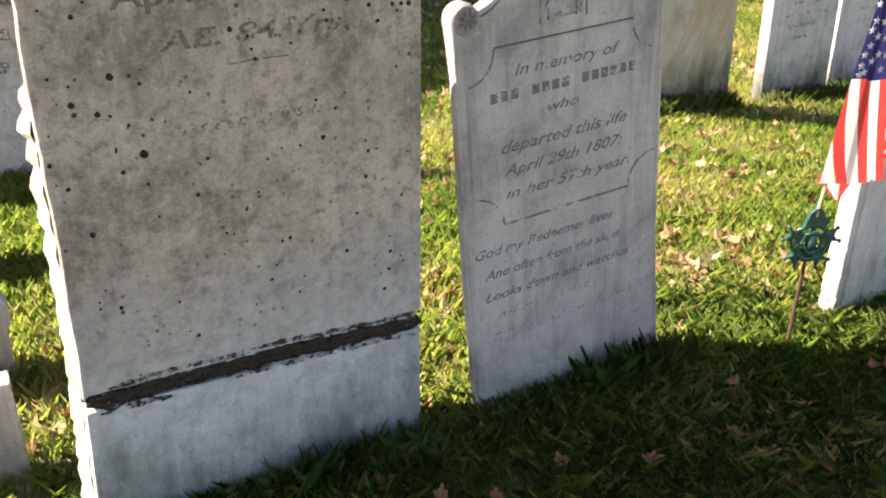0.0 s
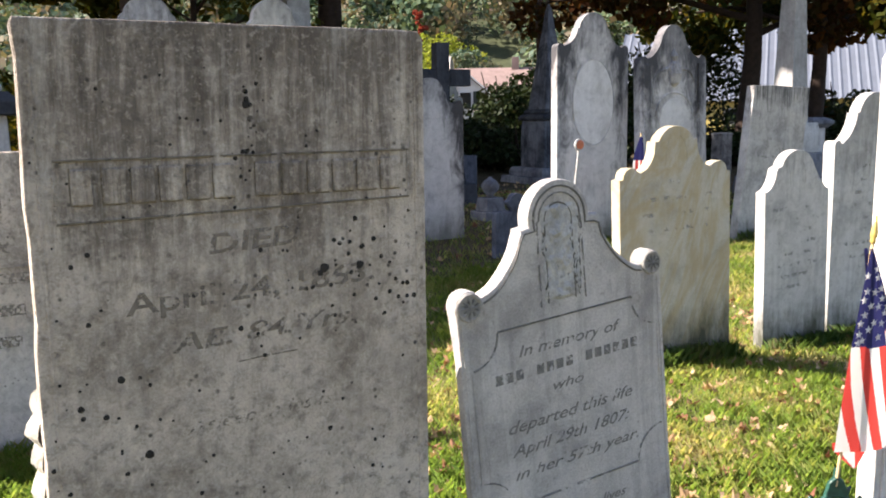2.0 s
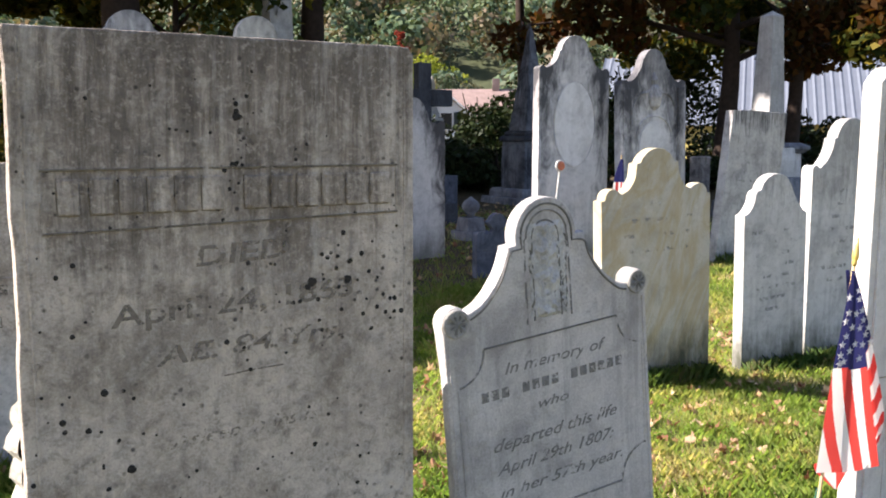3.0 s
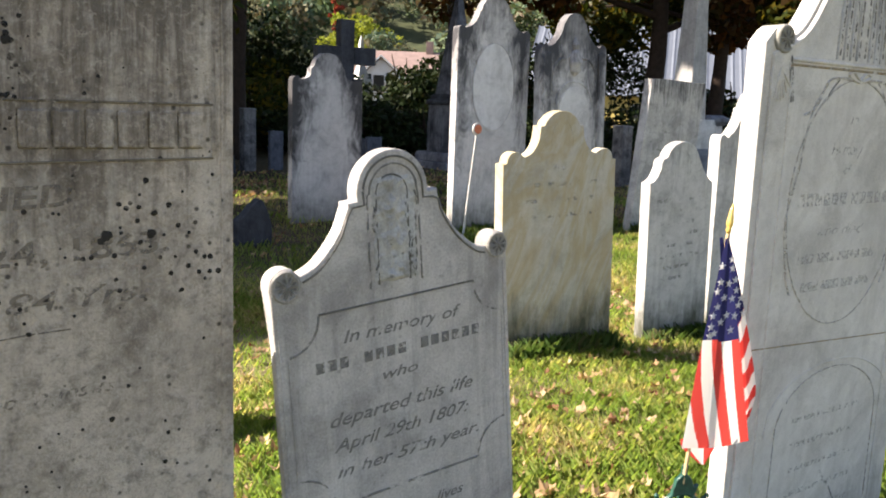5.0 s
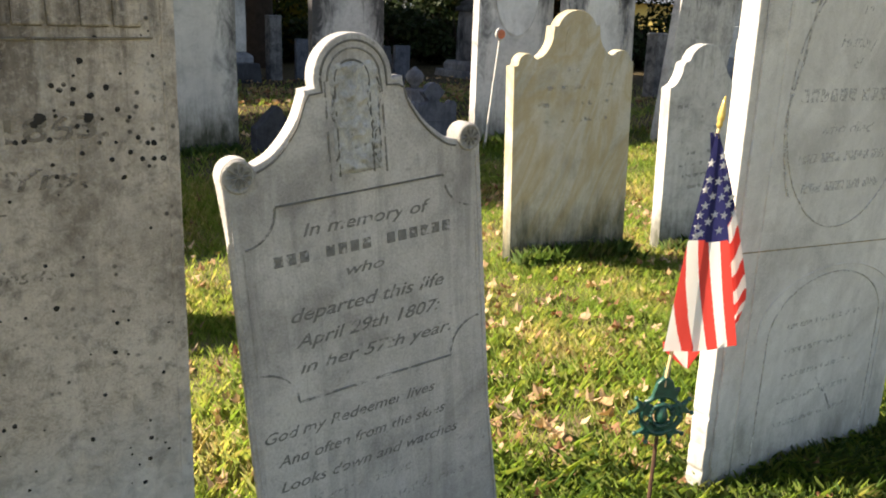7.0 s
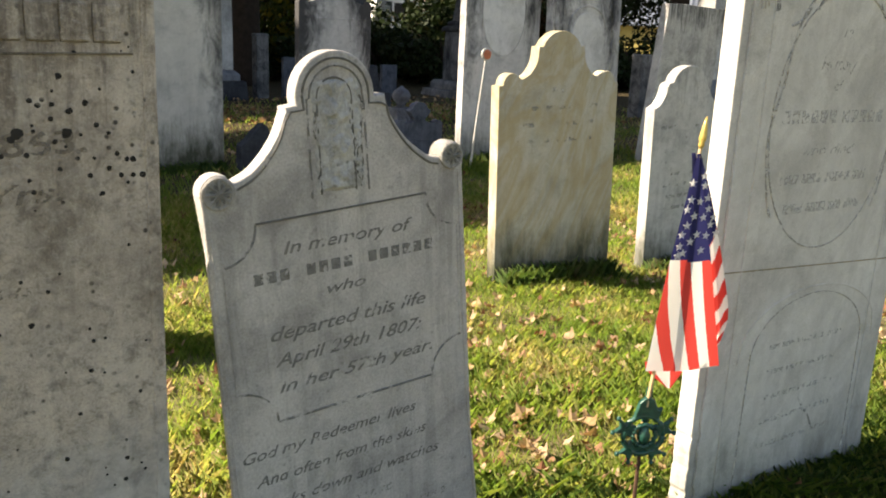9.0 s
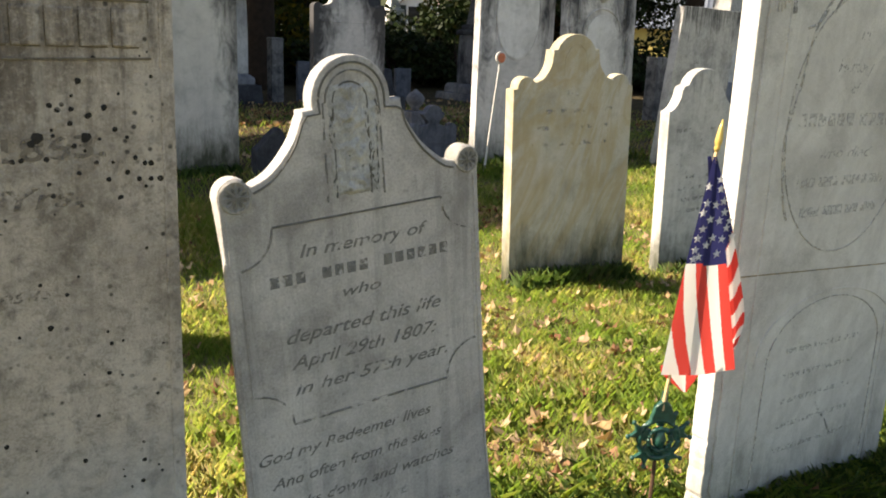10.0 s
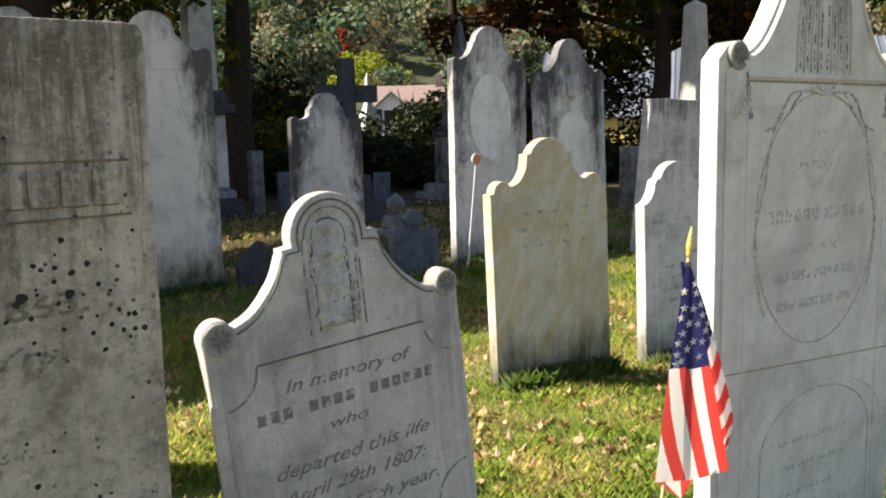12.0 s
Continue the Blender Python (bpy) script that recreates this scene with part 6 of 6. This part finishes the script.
# ---- grass and fallen leaves, nearest last ----
def blade_field():
    g = np.random.default_rng(5)

    def scatter(n, x0, x1, y0, y1):
        return np.stack([g.uniform(x0, x1, n), g.uniform(y0, y1, n)], 1)

    # the lawn, thick in some places and worn in others
    def meadow(n, x0, x1, y0, y1, soft):
        """Points that thin out raggedly towards the edge of their stretch."""
        q = scatter(n, x0 - soft, x1 + soft, y0 - soft, y1 + soft)
        inside = np.minimum(np.minimum(q[:, 0] - x0, x1 - q[:, 0]), np.minimum(q[:, 1] - y0, y1 - q[:, 1])) + soft
        wob = np.array([noise.noise((x * 1.7, y * 1.7, 2.0)) for x, y in q])
        return q[g.random(n) < np.clip(inside / soft + 0.7 * wob, 0, 1) ** 1.5]

    pts = np.concatenate([meadow(300000, -0.3, 4.2, 1.6, 3.5, 0.5), meadow(190000, -0.3, 7.0, 3.4, 6.2, 0.7), meadow(60000, -1.0, 12.0, 6.2, 13.0, 1.5), meadow(130000, -4.0, 9.0, -3.0, 7.0, 2.5)])
    patch = np.array([noise.noise((x * 1.1, y * 1.1, 4.0)) + 0.6 * noise.noise((x * 3.7, y * 3.7, 9.0)) for x, y in pts])
    keep = g.random(len(pts)) < np.clip(0.68 + 0.6 * patch, 0.30, 1)
    pts, patch = pts[keep], patch[keep]
    h = (0.026 + 0.046 * g.random(len(pts)) ** 1.7) * (1 + 0.5 * np.clip(patch, -0.5, 1))
    far = np.clip(pts[:, 1] / 4.0, 1, 3)
    far[(pts[:, 0] < -0.8) | (pts[:, 0] > 7) | (pts[:, 1] < 0.7)] = 1.8
    wd = 0.00075 * far * g.uniform(0.6, 1.3, len(pts))
    h *= 1 + 0.25 * (far - 1)
    lean = g.uniform(0.1, 0.75, len(pts))

    # shaded grass before the near stones: clumps of longer, looser blades, darkened for shade
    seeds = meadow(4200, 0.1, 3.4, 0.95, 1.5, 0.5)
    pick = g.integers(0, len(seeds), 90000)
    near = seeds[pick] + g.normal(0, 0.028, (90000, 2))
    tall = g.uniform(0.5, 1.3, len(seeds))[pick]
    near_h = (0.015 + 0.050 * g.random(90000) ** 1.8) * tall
    # uncut tufts against the stones
    tufts, tuft_h = [], []
    for x0, x1, y, most, n in ((0.30, 1.04, 1.55, 0.085, 1500), (0.66, 1.04, 1.53, 0.13, 500), (1.18, 1.80, 1.55, 0.09, 1300), (1.50, 1.86, 1.54, 0.15, 420), (2.38, 3.24, 1.44, 0.06, 700), (3.34, 4.16, 3.52, 0.15, 2600), (4.50, 5.10, 3.57, 0.12, 1500), (5.18, 6.0, 3.62, 0.12, 1500), (5.66, 6.6, 7.15, 0.13, 900), (6.66, 7.6, 6.95, 0.13, 900), (7.5, 8.5, 6.45, 0.16, 900), (2.36, 3.36, 7.55, 0.12, 900), (-0.1, 0.3, 2.27, 0.08, 500)):
        q = np.stack([g.uniform(x0, x1, n), y - np.abs(g.normal(0, 0.045, n))], 1)
        tufts.append(q)
        tuft_h.append((0.03 + (most - 0.03) * g.random(n) ** 1.7))
    tufts, tuft_h = np.concatenate(tufts), np.concatenate(tuft_h)

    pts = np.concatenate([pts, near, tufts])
    h = np.concatenate([h, near_h, tuft_h])
    wd = np.concatenate([wd, 0.0008 * g.uniform(0.6, 1.3, len(near)), 0.0009 * np.clip(tufts[:, 1] / 3.0, 1, 2.4) * g.uniform(0.6, 1.3, len(tufts))])
    lean = np.concatenate([lean, g.uniform(0.3, 1.5, len(near)), g.uniform(0.05, 0.7, len(tufts))])
    n = len(pts)
    z = np.array([ground_z(x, y) for x, y in pts]) - 0.004
    a = g.uniform(0, 2 * np.pi, n)
    side = np.stack([np.cos(a), np.sin(a), 0 * a], 1) * wd[:, None]
    bend = np.stack([-np.sin(a), np.cos(a), 0 * a], 1) * (h * lean)[:, None]
    root = np.stack([pts[:, 0], pts[:, 1], z], 1)
    up = np.stack([0 * h, 0 * h, h], 1)
    mid = root + up * 0.6 + bend * 0.3
    tip = root + up + bend
    v = np.stack([root - side, root + side, mid + side * 0.8, tip, mid - side * 0.8], 1).reshape(-1, 3)
    ob = quads("grass", v, [MAT_GRASS, MAT_UNCUT_SHADE], k=5)
    shade_blades = np.zeros(n, dtype=np.int32)
    shade_blades[n - len(near) - len(tufts):] = 1
    shade_blades[n - len(near) - len(tufts): n - len(tufts)] = g.random(len(near)) < 0.62
    ob.data.polygons.foreach_set("material_index", shade_blades)
    tagged(ob, "short uneven lawn grass with longer tufts round the stones", "grass", kind="stuff")


blade_field()


def leaf_mesh(seed):
    """A curled maple leaf with lobes, about 8 cm."""
    rng = random.Random(seed)
    bm = bmesh.new()
    lobes = [(0, 0.048), (13, 0.040), (26, 0.034), (40, 0.038), (54, 0.045), (70, 0.036), (84, 0.031), (105, 0.036), (128, 0.022), (155, 0.020), (180, 0.008), (205, 0.020), (232, 0.022), (255, 0.036), (276, 0.026), (290, 0.032), (306, 0.046), (320, 0.036), (334, 0.030), (347, 0.036)]
    curl, twist = rng.uniform(8, 30), rng.uniform(-22, 22)
    def lift(x, y):
        return curl * (x * x) + twist * x * y + rng.uniform(-0.002, 0.003)
    mid = bm.verts.new((0, 0, 0))
    ring = []
    for a, r in lobes:
        r *= rng.uniform(0.85, 1.15)
        x, y = r * math.sin(radians(a)), r * math.cos(radians(a))
        ring.append(bm.verts.new((x, y, lift(x, y))))
    for k in range(len(ring)):
        bm.faces.new((mid, ring[k], ring[(k + 1) % len(ring)]))
    s0, s1 = bm.verts.new((0.001, -0.01, 0.001)), bm.verts.new((0.004, -0.045, 0.008))
    s2 = bm.verts.new((-0.001, -0.01, 0.001))
    bm.faces.new((s0, s1, s2))
    me = bpy.data.meshes.new("fallen_leaf")
    bm.to_mesh(me)
    bm.free()
    return me


def leaf_litter():
    g = np.random.default_rng(9)
    kinds = [leaf_mesh(s) for s in range(8)]
    shapes = []
    for me in kinds:
        co = np.empty(len(me.vertices) * 3, dtype=np.float32)
        me.vertices.foreach_get("co", co)
        shapes.append((co.reshape(-1, 3), [tuple(p.vertices) for p in me.polygons]))
    spots = np.concatenate([np.stack([g.uniform(-0.3, 5.5, 1700), g.uniform(1.45, 5.6, 1700)], 1), np.stack([g.uniform(0, 12, 1100), g.uniform(5.6, 15, 1100)], 1), np.stack([g.uniform(2, 11, 1500), g.uniform(10.8, 13.2, 1500)], 1), np.stack([g.normal(2.2, 0.5, 160), g.normal(2.3, 0.35, 160)], 1), np.stack([g.normal(4.4, 0.5, 140), g.normal(5.0, 0.5, 140)], 1)])
    verts, faces = [], []
    for i, (x, y) in enumerate(spots):
        co, fs = shapes[i % 8]
        rot = np.array(Euler((g.normal(0, 0.32), g.normal(0, 0.32), g.uniform(0, 6.28))).to_matrix())
        k = g.uniform(0.38, 0.90) * (1 if y < 6 else 1.15)
        p = (co * k) @ rot.T + np.array([x, y, ground_z(x, y) + g.uniform(0.012, 0.035)])
        base = len(verts)
        verts += [tuple(q) for q in p]
        faces += [tuple(base + j for j in f) for f in fs]
    me = bpy.data.meshes.new("leaf_litter")
    me.from_pydata(verts, [], faces)
    tagged(dress("leaf_litter", me, MAT_LITTER), "scattered dry brown maple leaves on the grass", "fallen leaves", kind="stuff")
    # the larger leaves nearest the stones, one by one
    # a second, darker-coloured set paints the shade on leaves before the stones
    shade_leaves = [leaf_mesh(40 + k) for k in range(8)]
    for dry, toned in zip(kinds, shade_leaves):
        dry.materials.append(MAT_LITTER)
        toned.materials.append(MAT_SHADELEAF)
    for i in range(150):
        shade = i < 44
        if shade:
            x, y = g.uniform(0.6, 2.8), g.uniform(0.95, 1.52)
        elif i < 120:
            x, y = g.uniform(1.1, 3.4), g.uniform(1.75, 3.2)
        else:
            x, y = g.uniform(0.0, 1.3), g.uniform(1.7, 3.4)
        ob = new("fallen_leaf", (shade_leaves if shade else kinds)[i % 8])
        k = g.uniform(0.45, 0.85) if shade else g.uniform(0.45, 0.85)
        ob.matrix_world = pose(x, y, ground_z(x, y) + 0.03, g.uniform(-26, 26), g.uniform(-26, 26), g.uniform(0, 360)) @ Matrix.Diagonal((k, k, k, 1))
        tagged(ob, "red-brown maple leaf darkened for shaded grass" if shade else "dry curled tan maple leaf on sunlit grass", "leaf", "fallen leaves")


leaf_litter()
